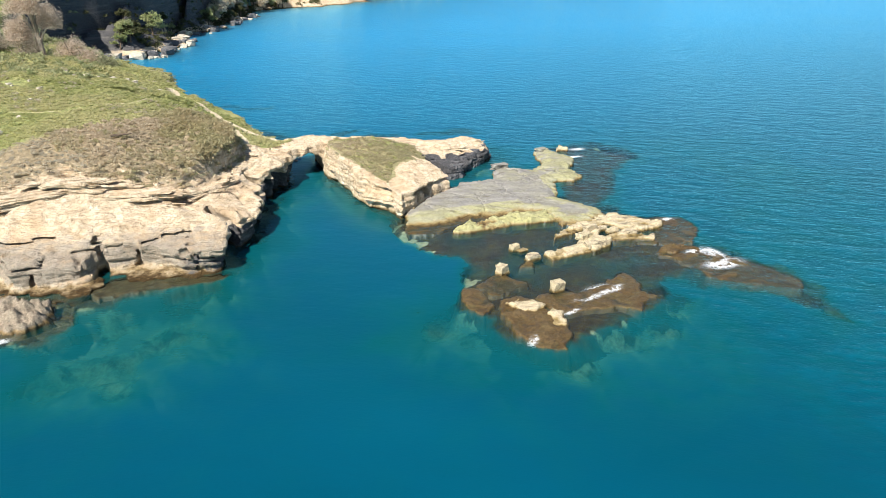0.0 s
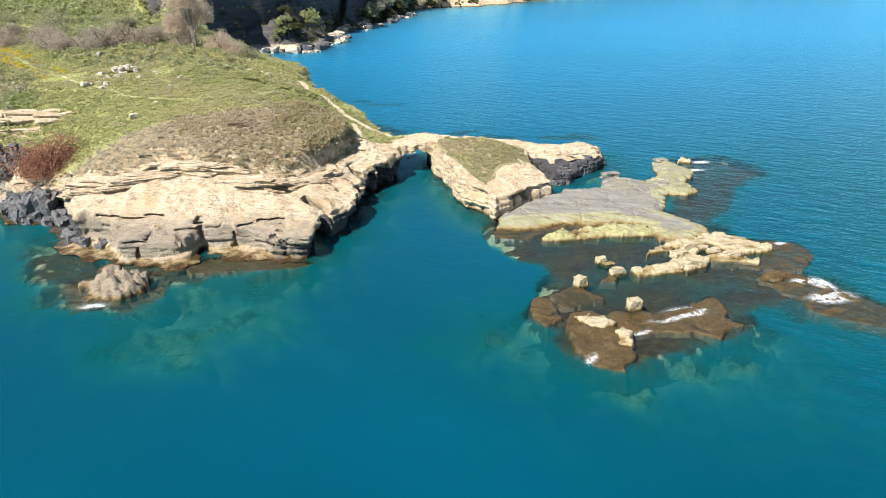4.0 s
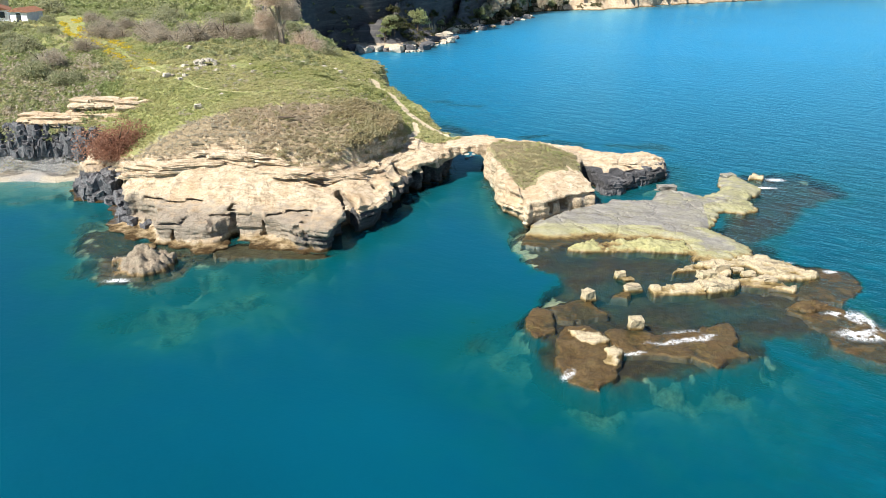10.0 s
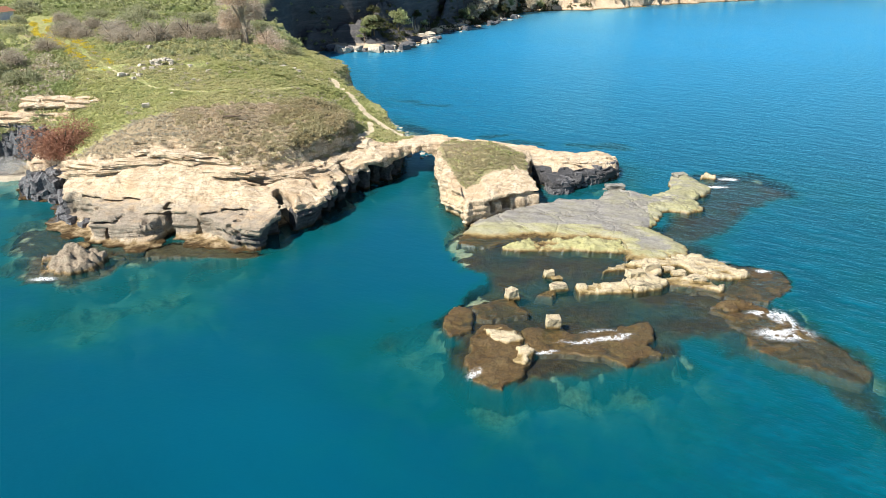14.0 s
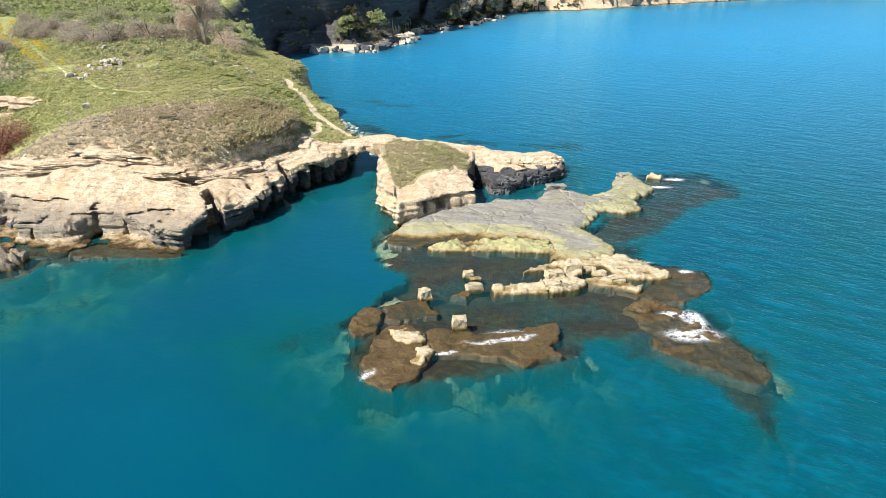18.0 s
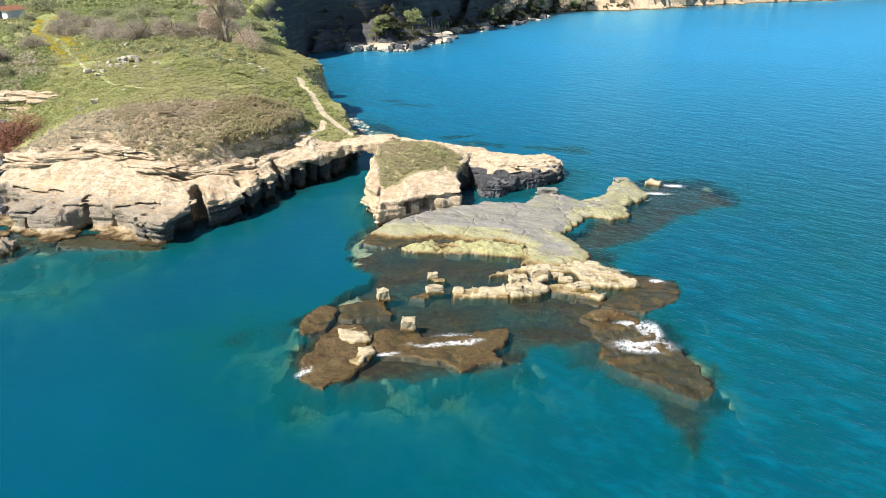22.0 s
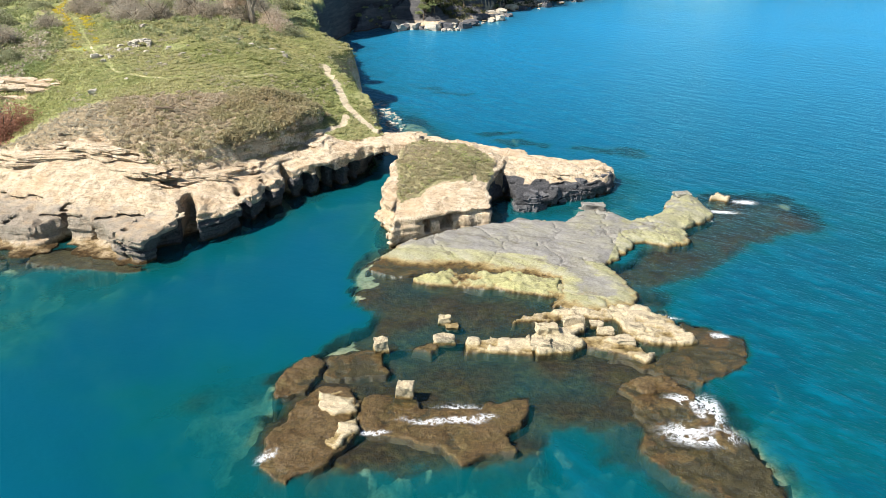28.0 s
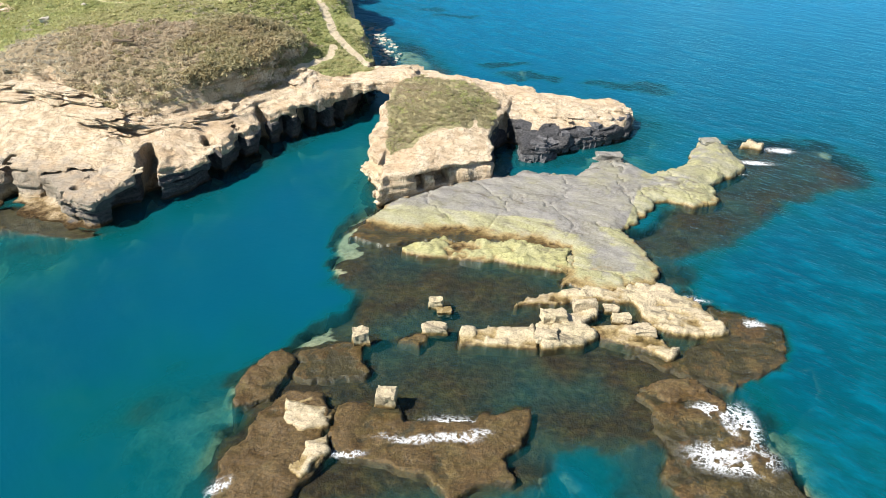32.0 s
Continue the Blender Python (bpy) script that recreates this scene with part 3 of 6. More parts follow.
MEADOW_TRACK = [(-18.2, 36.8), (-22.5, 30), (-27.9, 24.7), (-32.6, 23), (-38, 25.4), (-46.2, 34.5), (-57.5, 50), (-69.4, 65.4), (-79.4, 86.7)]
TIP_BASALT = [(10.4, 14.2), (11.0, 10), (13, 9), (19, 14), (23.5, 18), (23.0, 22), (21.4, 20.4), (20.2, 18.0), (18.2, 16.4), (16.6, 15.9), (15.0, 17.2), (13.9, 18.6), (13.0, 17.4), (12.6, 14.6), (11.2, 13.6)]
SHINGLE = [(-80, 8), (-52, 12), (-49.6, 14), (-47.5, 17.5), (-50, 19.6), (-54, 20.2), (-58, 19.4), (-66, 19.6), (-80, 20)]
SADDLE_TURF = [(-10.2, 26.6), (-10.4, 21.0), (-8.6, 20.8), (-6.4, 22.6), (-4.9, 23.4), (-5.4, 24.8), (-8.4, 28.4)]
SADDLE_BARE = [(-14.5, 10), (-10, 10), (-6, 14), (-1.6, 16), (-1.6, 21.0), (-3.2, 24.0), (-5.2, 23.6), (-6.6, 22.6), (-8.6, 20.6), (-10.6, 20.4), (-11.6, 20.4), (-12.8, 18.4), (-14, 14.5)]
NOTCH = [(8.0, 6.6), (8.0, 14.2), (10, 16.4), (11.8, 15.5), (11.4, 9)]


def along(x, y, line):
    best = np.full(x.shape, 1e9)
    for (x0, y0), (x1, y1) in zip(line, line[1:]):
        dx, dy = x1 - x0, y1 - y0
        u = np.clip(((x - x0) * dx + (y - y0) * dy) / (dx * dx + dy * dy), 0, 1)
        best = np.minimum(best, np.hypot(x - x0 - u * dx, y - y0 - u * dy))
    return best


# hollows washed out of the cliff foot: centre, half-axes
HOLLOWS = [(-18.6, -3.4, 0.0, 1.9, 1.7, 2.0), (-29.2, -2.6, 0.3, 0.5, 1.2, 1.0), (-22.6, -5.2, 2.0, 0.8, 0.6, 0.4), (9.7, 11.4, 0.6, 1.25, 4.8, 4.8)]
# upright clefts between the fins of the east wall: mouth, inner end, width there, height of the roof at both ends
CLEFTS = [(-17.3, -2.6, -19.3, 2.6, 1.15, 0.34, 2.7, 4.6), (-13.6, 2.8, -15.7, 5.2, 0.95, 0.30, 2.7, 3.4), (-12.7, 6.6, -14.5, 8.4, 0.60, 0.26, 2.4, 3.2), (-11.6, 9.6, -13.8, 12.4, 0.95, 0.34, 2.9, 3.5),
          (-10.6, 11.9, -11.9, 13.7, 0.55, 0.26, 2.3, 3.1), (-9.4, 13.8, -10.9, 16.4, 0.85, 0.36, 2.9, 3.4), (-8.3, 15.4, -9.4, 17.0, 0.50, 0.24, 2.2, 2.9), (-6.9, 17.2, -8.2, 18.7, 0.75, 0.32, 2.5, 3.0),
          (-29.0, -3.6, -29.4, -1.0, 0.50, 0.20, 1.8, 3.0), (-26.3, -4.0, -26.1, -2.0, 0.26, 0.12, 1.6, 2.4), (-34.5, -5.2, -34.8, -3.2, 0.24, 0.12, 1.6, 2.4), (-21.5, -6.6, -21.9, -4.6, 0.28, 0.14, 1.7, 2.6), (-31.2, -4.8, -31.0, -3.0, 0.2, 0.1, 2.2, 2.8)]
# open bedding cracks along the south face: from x, to x, height, depth
CRACKS = [(-39.0, -32.6, 2.75, 0.7), (-38.6, -33.8, 1.85, 0.6), (-31.6, -27.4, 2.3, 0.4), (-26.0, -21.4, 2.5, 0.5), (-24.2, -20.2, 1.3, 0.5), (-16.8, -14.6, 1.5, 0.5)]
# square openings under the overhang of the stack: centre, half-sides
OPENINGS = [(4.75, 4.4, 1.32, 0.80, 1.9, 0.56), (3.3, 3.0, 1.25, 0.45, 1.5, 0.62)]

STEP = 0.17
X0, Y0, Z0 = -66.0, -8.0, -1.6
gx = X0 + STEP * np.arange(int(90 / STEP))
gy = Y0 + STEP * np.arange(int(46 / STEP))
gz = Z0 + STEP * np.arange(int(13.4 / STEP))
px, py = np.meshgrid(gx, gy, indexing="ij")


def headland_height(x, y):
    h = HEADLAND_TOP(x, y)
    far = ramp(y, 95, 128)
    inland = ramp(outline_distance(x, y, FAR_CLIFF), -1, 4)
    return h * (1 - far) + far * ((26 + 4 * fractal(x / 30, y / 30, None, 3, 5)) * (1 - inland) + 8 * inland)


def warped(x, y, k=0.5):
    return x + k * fractal(x / 2.2, y / 2.2, None, 4, 21), y + k * fractal(x / 2.2, y / 2.2, None, 4, 31)


wx, wy = warped(px, py, 0.45)
coast_d = outline_distance(wx, wy, COAST)
stack_d = outline_distance(wx, wy, STACK)
lip_d = outline_distance(wx, wy, TURF_LIP)
stack_turf_d = outline_distance(wx, wy, STACK_TURF)
top = headland_height(px, py)
shingle = outline_distance(wx, wy, SHINGLE)
top = np.where(shingle < 0, np.minimum(top, 0.06 + 0.46 * np.maximum(py - 14.8, 0)), top)
# the heath ends in a steep bank over the apron of bare rock
bank = outline_distance(wx, wy, BRUSH)
top = top + 1.15 * ramp(-bank, -0.15, 0.35) * ramp(bank, -7, -1) * ramp(px, -24, -18) * ramp(py, 29, 25)
# bare rock above the cliff lies in thin terraces
beds = top + 0.35 * fractal(px / 7, py / 7, None, 3, 3)
saw = (beds / 1.05) % 1.0
terrace = (ramp(saw, 0.62, 0.95) - saw) * 1.05
top = top + terrace * (1 - 0.7 * ramp(px, -22.5, -19)) * ramp(lip_d, -1.0, 0.6) * ramp(px, -8, -12) * (0.15 + 0.85 * ramp(lip_d, 4.2, 2.2)) - 0.55 * ramp(lip_d, 0.0, 0.35) * ramp(px, -9, -14) + 0.12 * fractal(px / 1.6, py / 1.6, None, 4, 7)
stop = STACK_TOP(px, py) + 0.12 * fractal(px / 1.4, py / 1.4, None, 4, 9)
arch_gap = np.maximum(np.abs(py - 23.2 - 0.30 * (px + 4.2)) - 3.5 + 0.35 * fractal(px / 1.2, py / 1.2, None, 3, 14), np.abs(px + 4.3) - 3.6)
arch_under = 2.95 - 0.10 * (px + 4.2) ** 2 - 0.022 * (px + 4.2) ** 4 + 0.14 * fractal(px / 0.7, py / 0.7, None, 3, 12)
arch_top = 3.75 - 0.16 * np.maximum(py - 22.5, 0) + 0.04 * (px + 4.5) + 0.08 * fractal(px / 1.2, py / 1.2, None, 3, 13)
# the east wall is undercut by the sea
ragged = 0.8 + 0.7 * fractal(px / 2.6, py / 2.6, None, 3, 19)
east = ramp(px, -15.6, -13.8) * ramp(px, -3.5, -4.5) * ramp(py, 30, 26)

# a weedy shelf at sea level runs along the south and west foot
shelf = (0.3 + 1.7 * ramp(fractal(px / 3.2, py / 3.2, None, 3, 17), -0.4, 0.5)) * ramp(px, -18.5, -21)

steep = (0.28 - 0.24 * ramp(px, -24, -21) * ramp(py, 6, 1)) * (1 - 0.7 * east)
field = np.empty((len(gx), len(gy), len(gz)), np.float32)
for k, z in enumerate(gz):
    batter = steep * max(z, 0) - 0.25 * max(-z, 0)
    a = np.maximum(z - top, coast_d + batter - shelf * (z < 0.12) + 0.55 * east * ragged * ramp(z + 0.9 * (ragged - 0.8), 2.0, 1.0) * ramp(coast_d, -4, -2))
    # a slot under the overhanging cap of the stack, then thin beds that step in and out
    slot = 0.75 * ramp(np.abs(z - 1.92), 0.26, 0.10) + (z < 1.75) * (0.12 + 0.07 * ((z / 0.5) % 1.0 < 0.4))
    cap = ramp(py - 0.62 * px, 4.6, 2.6) * ramp(px, 2.3, 2.9) * ramp(px, 9.6, 9.0)
    corner_beds = ramp(px, 2.9, 2.5) * ramp(py, 5.5, 4.0) * (z < 1.9) * (-0.10 + 0.16 * ((z / 0.6) % 1.0 < 0.3))
    b = np.maximum(z - stop, stack_d + 0.16 * max(z, 0) - 0.25 * max(-z, 0) + slot * cap + corner_beds)
    c = np.maximum(np.maximum(z - arch_top, arch_under - z), arch_gap)
    field[:, :, k] = np.minimum(np.minimum(a, b), c)
near = np.argwhere(np.abs(field) < 1.3)
nx_, ny_, nz_ = gx[near[:, 0]], gy[near[:, 1]], gz[near[:, 2]]
bed = nz_ + 0.4 * fractal(nx_ / 9, ny_ / 9, None, 2, 41) + 0.03 * nx_
# broken beds: every layer and every block of it stands out by its own amount
layer = bed / 0.52 + 0.45 * grain(nx_ / 6, ny_ / 6, None, 50)
li = np.floor(layer).astype(np.int64)
own = hashed(li, li * 0, li * 0, 53)
size = 1.1 + 2.2 * hashed(li, li * 0 + 1, li * 0, 54)
bi, bj = np.floor((nx_ + 9 * own + 0.5 * grain(nx_, ny_, None, 57)) / size).astype(np.int64), np.floor((ny_ + 5 * own + 0.5 * grain(nx_, ny_, None, 58)) / size).astype(np.int64)
bump = 0.75 * (own - 0.5) + 0.34 * (hashed(bi, bj, li, 55) - 0.5) + 0.25 * ramp(layer - li, 0.25, 0.0)
on_top = (nz_ - top[near[:, 0], near[:, 1]]) > coast_d[near[:, 0], near[:, 1]] - 0.15
bump = bump * (1 - 0.72 * (on_top & (lip_d[near[:, 0], near[:, 1]] > 2.4) & (nx_ < -8)))
bump = bump * np.where((nx_ > 0.0) & (nx_ < 9.5) & (ny_ < 10), 0.22, 1.0) * np.where((nx_ > -8.4) & (nx_ < -1.8) & (ny_ > 17), 0.35, 1.0)
calm = np.where((nx_ > 0) & (nx_ < 9.5) & (ny_ < 7.5) & (nz_ < 2.1), 0.1, np.where((nx_ > -8.4) & (nx_ < 9.5) & (ny_ > np.where(nx_ < -1.8, 17, 0)), 0.4, 1.0))
bump = bump + 0.34 * calm * grain(nx_ / 3.5, ny_ / 3.5, nz_ / 3, 51) + 0.15 * (0.4 + 0.6 * calm) * fractal(nx_ / 1.3, ny_ / 1.3, nz_ / 1.2, 3, 61, 0.6)
flat = ramp(-lip_d[near[:, 0], near[:, 1]], 0.0, 1.5) + ramp(-stack_turf_d[near[:, 0], near[:, 1]], 0.0, 0.8)
cliffy = field[near[:, 0], near[:, 1], near[:, 2]] + bump * (1 - 0.8 * np.maximum(np.clip(flat, 0, 1) * ramp(nz_, 1.5, 3.0), ramp(-shingle[near[:, 0], near[:, 1]], -0.3, 0.3)))
jag, knob = 0.42 * fractal(nx_ / 1.5, ny_ / 1.5, nz_ / 1.1, 3, 73), 0.30 * grain(nx_ / 0.9, ny_ / 0.9, nz_ / 0.9, 71)
for cx, cy, cz, ax, ay, az in HOLLOWS:
    q = np.sqrt(((nx_ - cx) / ax) ** 2 + ((ny_ - cy) / ay) ** 2 + ((nz_ - cz) / az) ** 2) + knob
    cliffy = np.maximum(cliffy, (1 - q) * min(ax, ay, az))
for x0, y0, x1, y1, r0, r1, z0, z1 in CLEFTS:
    u = np.clip(((nx_ - x0) * (x1 - x0) + (ny_ - y0) * (y1 - y0)) / ((x1 - x0) ** 2 + (y1 - y0) ** 2), -1.0, 1)
    away = np.hypot(nx_ - x0 - u * (x1 - x0), ny_ - y0 - u * (y1 - y0)) + jag
    u = np.clip(u, 0, 1)
    cliffy = np.maximum(cliffy, np.minimum(np.minimum(r0 + (r1 - r0) * u - away, z0 + (z1 - z0) * u - nz_), nz_ + (-0.3 if x0 < -20 else 9.0)))
wave = 0.07 * fractal(nx_ / 1.3, ny_ / 1.3, None, 3, 75)
for xa, xb, zc, reach in CRACKS:
    line = zc + 0.03 * (nx_ - xa) + wave
    cliffy = np.where((nx_ > xa) & (nx_ < xb) & (ny_ < 9), np.maximum(cliffy, np.minimum(0.09 - np.abs(nz_ - line), cliffy + reach)), cliffy)
for cx, cy, cz, ax, ay, az in OPENINGS:
    q = np.maximum.reduce([np.abs(nx_ - cx + 0.6 * (ny_ - cy)) - ax, np.abs(ny_ - cy) - ay, np.abs(nz_ - cz) - az])
    cliffy = np.maximum(cliffy, -q)
field[near[:, 0], near[:, 1], near[:, 2]] = cliffy
deep_in = np.argwhere(field < -1.3)
if len(deep_in):
    ix, iy, iz = gx[deep_in[:, 0]], gy[deep_in[:, 1]], gz[deep_in[:, 2]]
    v = field[deep_in[:, 0], deep_in[:, 1], deep_in[:, 2]]
    for cx, cy, cz, ax, ay, az in HOLLOWS:
        q = np.sqrt(((ix - cx) / ax) ** 2 + ((iy - cy) / ay) ** 2 + ((iz - cz) / az) ** 2)
        v = np.maximum(v, (1 - q) * min(ax, ay, az))
    for x0, y0, x1, y1, r0, r1, z0, z1 in CLEFTS[:8]:
        u = np.clip(((ix - x0) * (x1 - x0) + (iy - y0) * (y1 - y0)) / ((x1 - x0) ** 2 + (y1 - y0) ** 2), 0, 1)
        v = np.maximum(v, np.minimum(r0 + (r1 - r0) * u - np.hypot(ix - x0 - u * (x1 - x0), iy - y0 - u * (y1 - y0)), z0 + (z1 - z0) * u - iz))
    field[deep_in[:, 0], deep_in[:, 1], deep_in[:, 2]] = v

verts, quads = surface_net(field, (X0, Y0, Z0), STEP)
# loose crumbs that hang in the air are dropped
tag = np.arange(len(verts))
for _ in range(400):
    low = tag[quads].min(1)
    nxt = tag.copy()
    for corner_ in range(4):
        np.minimum.at(nxt, quads[:, corner_], low)
    nxt = nxt[nxt]
    if (nxt == tag).all():
        break
    tag = nxt
sizes = np.bincount(tag, minlength=len(verts))
quads = quads[sizes[tag[quads[:, 0]]] > 4000]
# highest rock over every spot of the plan
solid = field < 0
TOPZ = np.where(solid.any(2), gz[len(gz) - 1 - np.argmax(solid[:, :, ::-1], 2)] + STEP / 2, -1.6)


def top_at(x, y):
    i = np.clip(((x - X0) / STEP).round().astype(int), 0, len(gx) - 1)
    j = np.clip(((y - Y0) / STEP).round().astype(int), 0, len(gy) - 1)
    return TOPZ[i, j]


def cover_masks(v):
    x, y, z = v.T
    qx, qy = warped(x, y, 0.45)
    turf = np.maximum(ramp(-outline_distance(qx, qy, TURF_LIP), -1.6, 1.2), ramp(-outline_distance(qx, qy, STACK_TURF), -0.7, 0.6))
    bare_saddle = ramp(-outline_distance(qx, qy, SADDLE_BARE), -0.3, 0.5)
    turf = np.maximum(turf * (1 - bare_saddle), 0.75 * ramp(-outline_distance(qx, qy, SADDLE_TURF), -0.5, 0.5))
    brush = np.maximum(ramp(-outline_distance(qx, qy, BRUSH), -1.0, 1.0), 0.6 * (x > -3))
    track = np.maximum(ramp(0.45 - along(x, y, ARCH_TRACK[1:]), -0.45, 0.2), 0.8 * ramp(0.35 - along(x, y, SPUR_TRACK), -0.5, 0.25))
    track = np.maximum(track, 0.5 * ramp(0.2 - along(x, y, MEADOW_TRACK), -0.3, 0.15))
    # east wall and notch: dark rock colour, spread wider to paint in their shade
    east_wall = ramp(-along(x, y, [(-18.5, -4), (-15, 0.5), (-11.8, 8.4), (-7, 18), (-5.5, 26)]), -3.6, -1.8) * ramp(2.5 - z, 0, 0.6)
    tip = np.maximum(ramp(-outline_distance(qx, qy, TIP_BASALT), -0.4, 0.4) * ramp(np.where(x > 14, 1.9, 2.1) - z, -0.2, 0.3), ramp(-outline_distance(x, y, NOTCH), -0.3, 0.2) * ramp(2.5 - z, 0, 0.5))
    west = np.maximum(ramp(-along(x, y, [(-70, 20.5), (-57, 20), (-50, 19)]), -4.5, -2.5) * ramp(6.6 - z, 0, 0.8),
                      ramp(-along(x, y, [(-49.5, 11.2), (-44.5, 9.5), (-42, 3)]), -2.6, -1.0) * ramp(3.0 - z, 0, 0.8))
    west = west * (1 - ramp(-outline_distance(x, y, SHINGLE), -0.4, 0.2) * ramp(0.46 * np.maximum(y - 14.8, 0) + 0.9 - z, 0.0, 0.4))
    corner = ramp(-np.hypot(x + 21, y + 5.0), -3.5, -1.5) * ramp(2.4 - z, 0, 1.2) * 0.52
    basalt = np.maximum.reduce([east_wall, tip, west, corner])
    weather = ramp(4.2 - z, 0, 2.5) * ramp(z, 0.2, 1.0) * ramp(x, -16, -19)
    sand = ramp(-outline_distance(qx, qy, SHINGLE), -0.6, 0.3) * ramp(0.46 * np.maximum(y - 14.8, 0) + 0.8 - z, 0.0, 0.3)
    return {"sand": sand, "turf": turf, "brush": brush, "track": track, "basalt": basalt, "weather": weather}


centre = verts[quads].mean(1)
on_arch = (centre[:, 0] > -8.2) & (centre[:, 0] < -2.6) & (centre[:, 1] > 16.5) & (centre[:, 1] < 26.5) & (centre[:, 2] > 1.6)
on_stack = ~on_arch & (centre[:, 0] > -4.4)
for name, label, pick in (("headland", "layered cream limestone headland cliff with turf on top", ~on_arch & ~on_stack),
                          ("rock_arch", "natural cream limestone arch bridging a sea channel", on_arch),
                          ("sea_stack", "cream limestone sea stack with grassy top and dark basalt tip", on_stack)):
    used, back = np.unique(quads[pick], return_inverse=True)
    v = verts[used]
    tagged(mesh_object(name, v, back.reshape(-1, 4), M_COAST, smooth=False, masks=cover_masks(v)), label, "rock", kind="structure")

# ---------------------------------------------------------------- hillside and far coast: one ground sheet
def sheet_height(x, y):
    qx, qy = x + 2.2 * fractal(x / 9, y / 9, None, 4, 81), y + 2.2 * fractal(x / 9, y / 9, None, 4, 91)
    d = outline_distance(qx, qy, COAST)
    far = ramp(y, 95, 128)
    bed = fractal(x / 14, y / 14, None, 3, 95)
    spur = fractal(x / 22, y / 22, None, 2, 96)
    wall = -outline_distance(x + 2.5 * spur, y + 2.5 * bed, FAR_CLIFF)
    talus = 0.22 * ramp(-d, 0, 2.5) + 0.78 * ramp(-d + 2.0 * bed, 2.0, 16)
    rise = ramp(-d, -0.5, 3.5) * (1 - far) + far * (talus * ramp(wall, 0.5, -3) + ramp(wall, -0.5, 3.0))
    beach = ramp(y, 238, 250) * ramp(x, 120, 95)
    h = headland_height(x, y)
    z = -3.0 + (h + 3.0) * rise + rise * 0.5 * fractal(x / 4, y / 4, None, 4, 99)
    # level beds weather back in steps on the far cliff
    lz = z / 1.5 + 0.3 * bed
    stepped = (np.floor(lz) + ramp(lz - np.floor(lz), 0.55, 1.0) - 0.3 * bed) * 1.5
    z = z + far * ramp(z, 1, 4) * (stepped - z) * 0.8
    s = outline_distance(qx, qy, SHINGLE)
    return np.where(s < 0, np.minimum(z, 0.02 + 0.46 * np.maximum(y - 14.8, 0)), z), beach


def ground_sheet(name, xs, ys, label, skip=None):
    x, y = np.meshgrid(xs, ys, indexing="ij")
    z, beach = sheet_height(x, y)
    if skip is not None:
        z = z - 0.5 * ramp(-skip(x, y), -1.5, 1.0) - 3.0 * ramp(-skip(x, y), 1.0, 3.0)
    v = np.stack([x, y, z], -1).reshape(-1, 3)
    m = cover_masks(v)
    cliff_d = outline_distance(v[:, 0], v[:, 1], FAR_CLIFF)
    m["turf"] = np.where((v[:, 1] > 112) & (cliff_d > -9) & (v[:, 0] > -52), ramp(v[:, 2], 20, 24), np.maximum(m["turf"], ramp(-outline_distance(v[:, 0], v[:, 1], COAST), 3, 6)))
    # dark strata of the far cliff, coloured darker still to paint its shade
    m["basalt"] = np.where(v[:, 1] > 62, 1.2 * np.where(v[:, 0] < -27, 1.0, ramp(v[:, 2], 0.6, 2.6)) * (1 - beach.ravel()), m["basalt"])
    return tagged(mesh_object(name, v, grid_faces(len(xs), len(ys)), M_COAST, masks=m), label, "ground", kind="structure")


near_block = lambda x, y: np.maximum(np.maximum(X0 + 2 - x, x - 22), np.maximum(-20 - y, y - (Y0 + 44)))
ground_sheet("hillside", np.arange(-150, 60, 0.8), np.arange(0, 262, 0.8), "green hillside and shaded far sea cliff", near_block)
ground_sheet("far_coast", np.concatenate([np.arange(-600, -150, 15), np.arange(-150, 260, 3.0), np.arange(260, 430, 10)]), np.concatenate([np.arange(260, 420, 3.0), np.arange(420, 900, 16)]), "far coast with a pale beach")

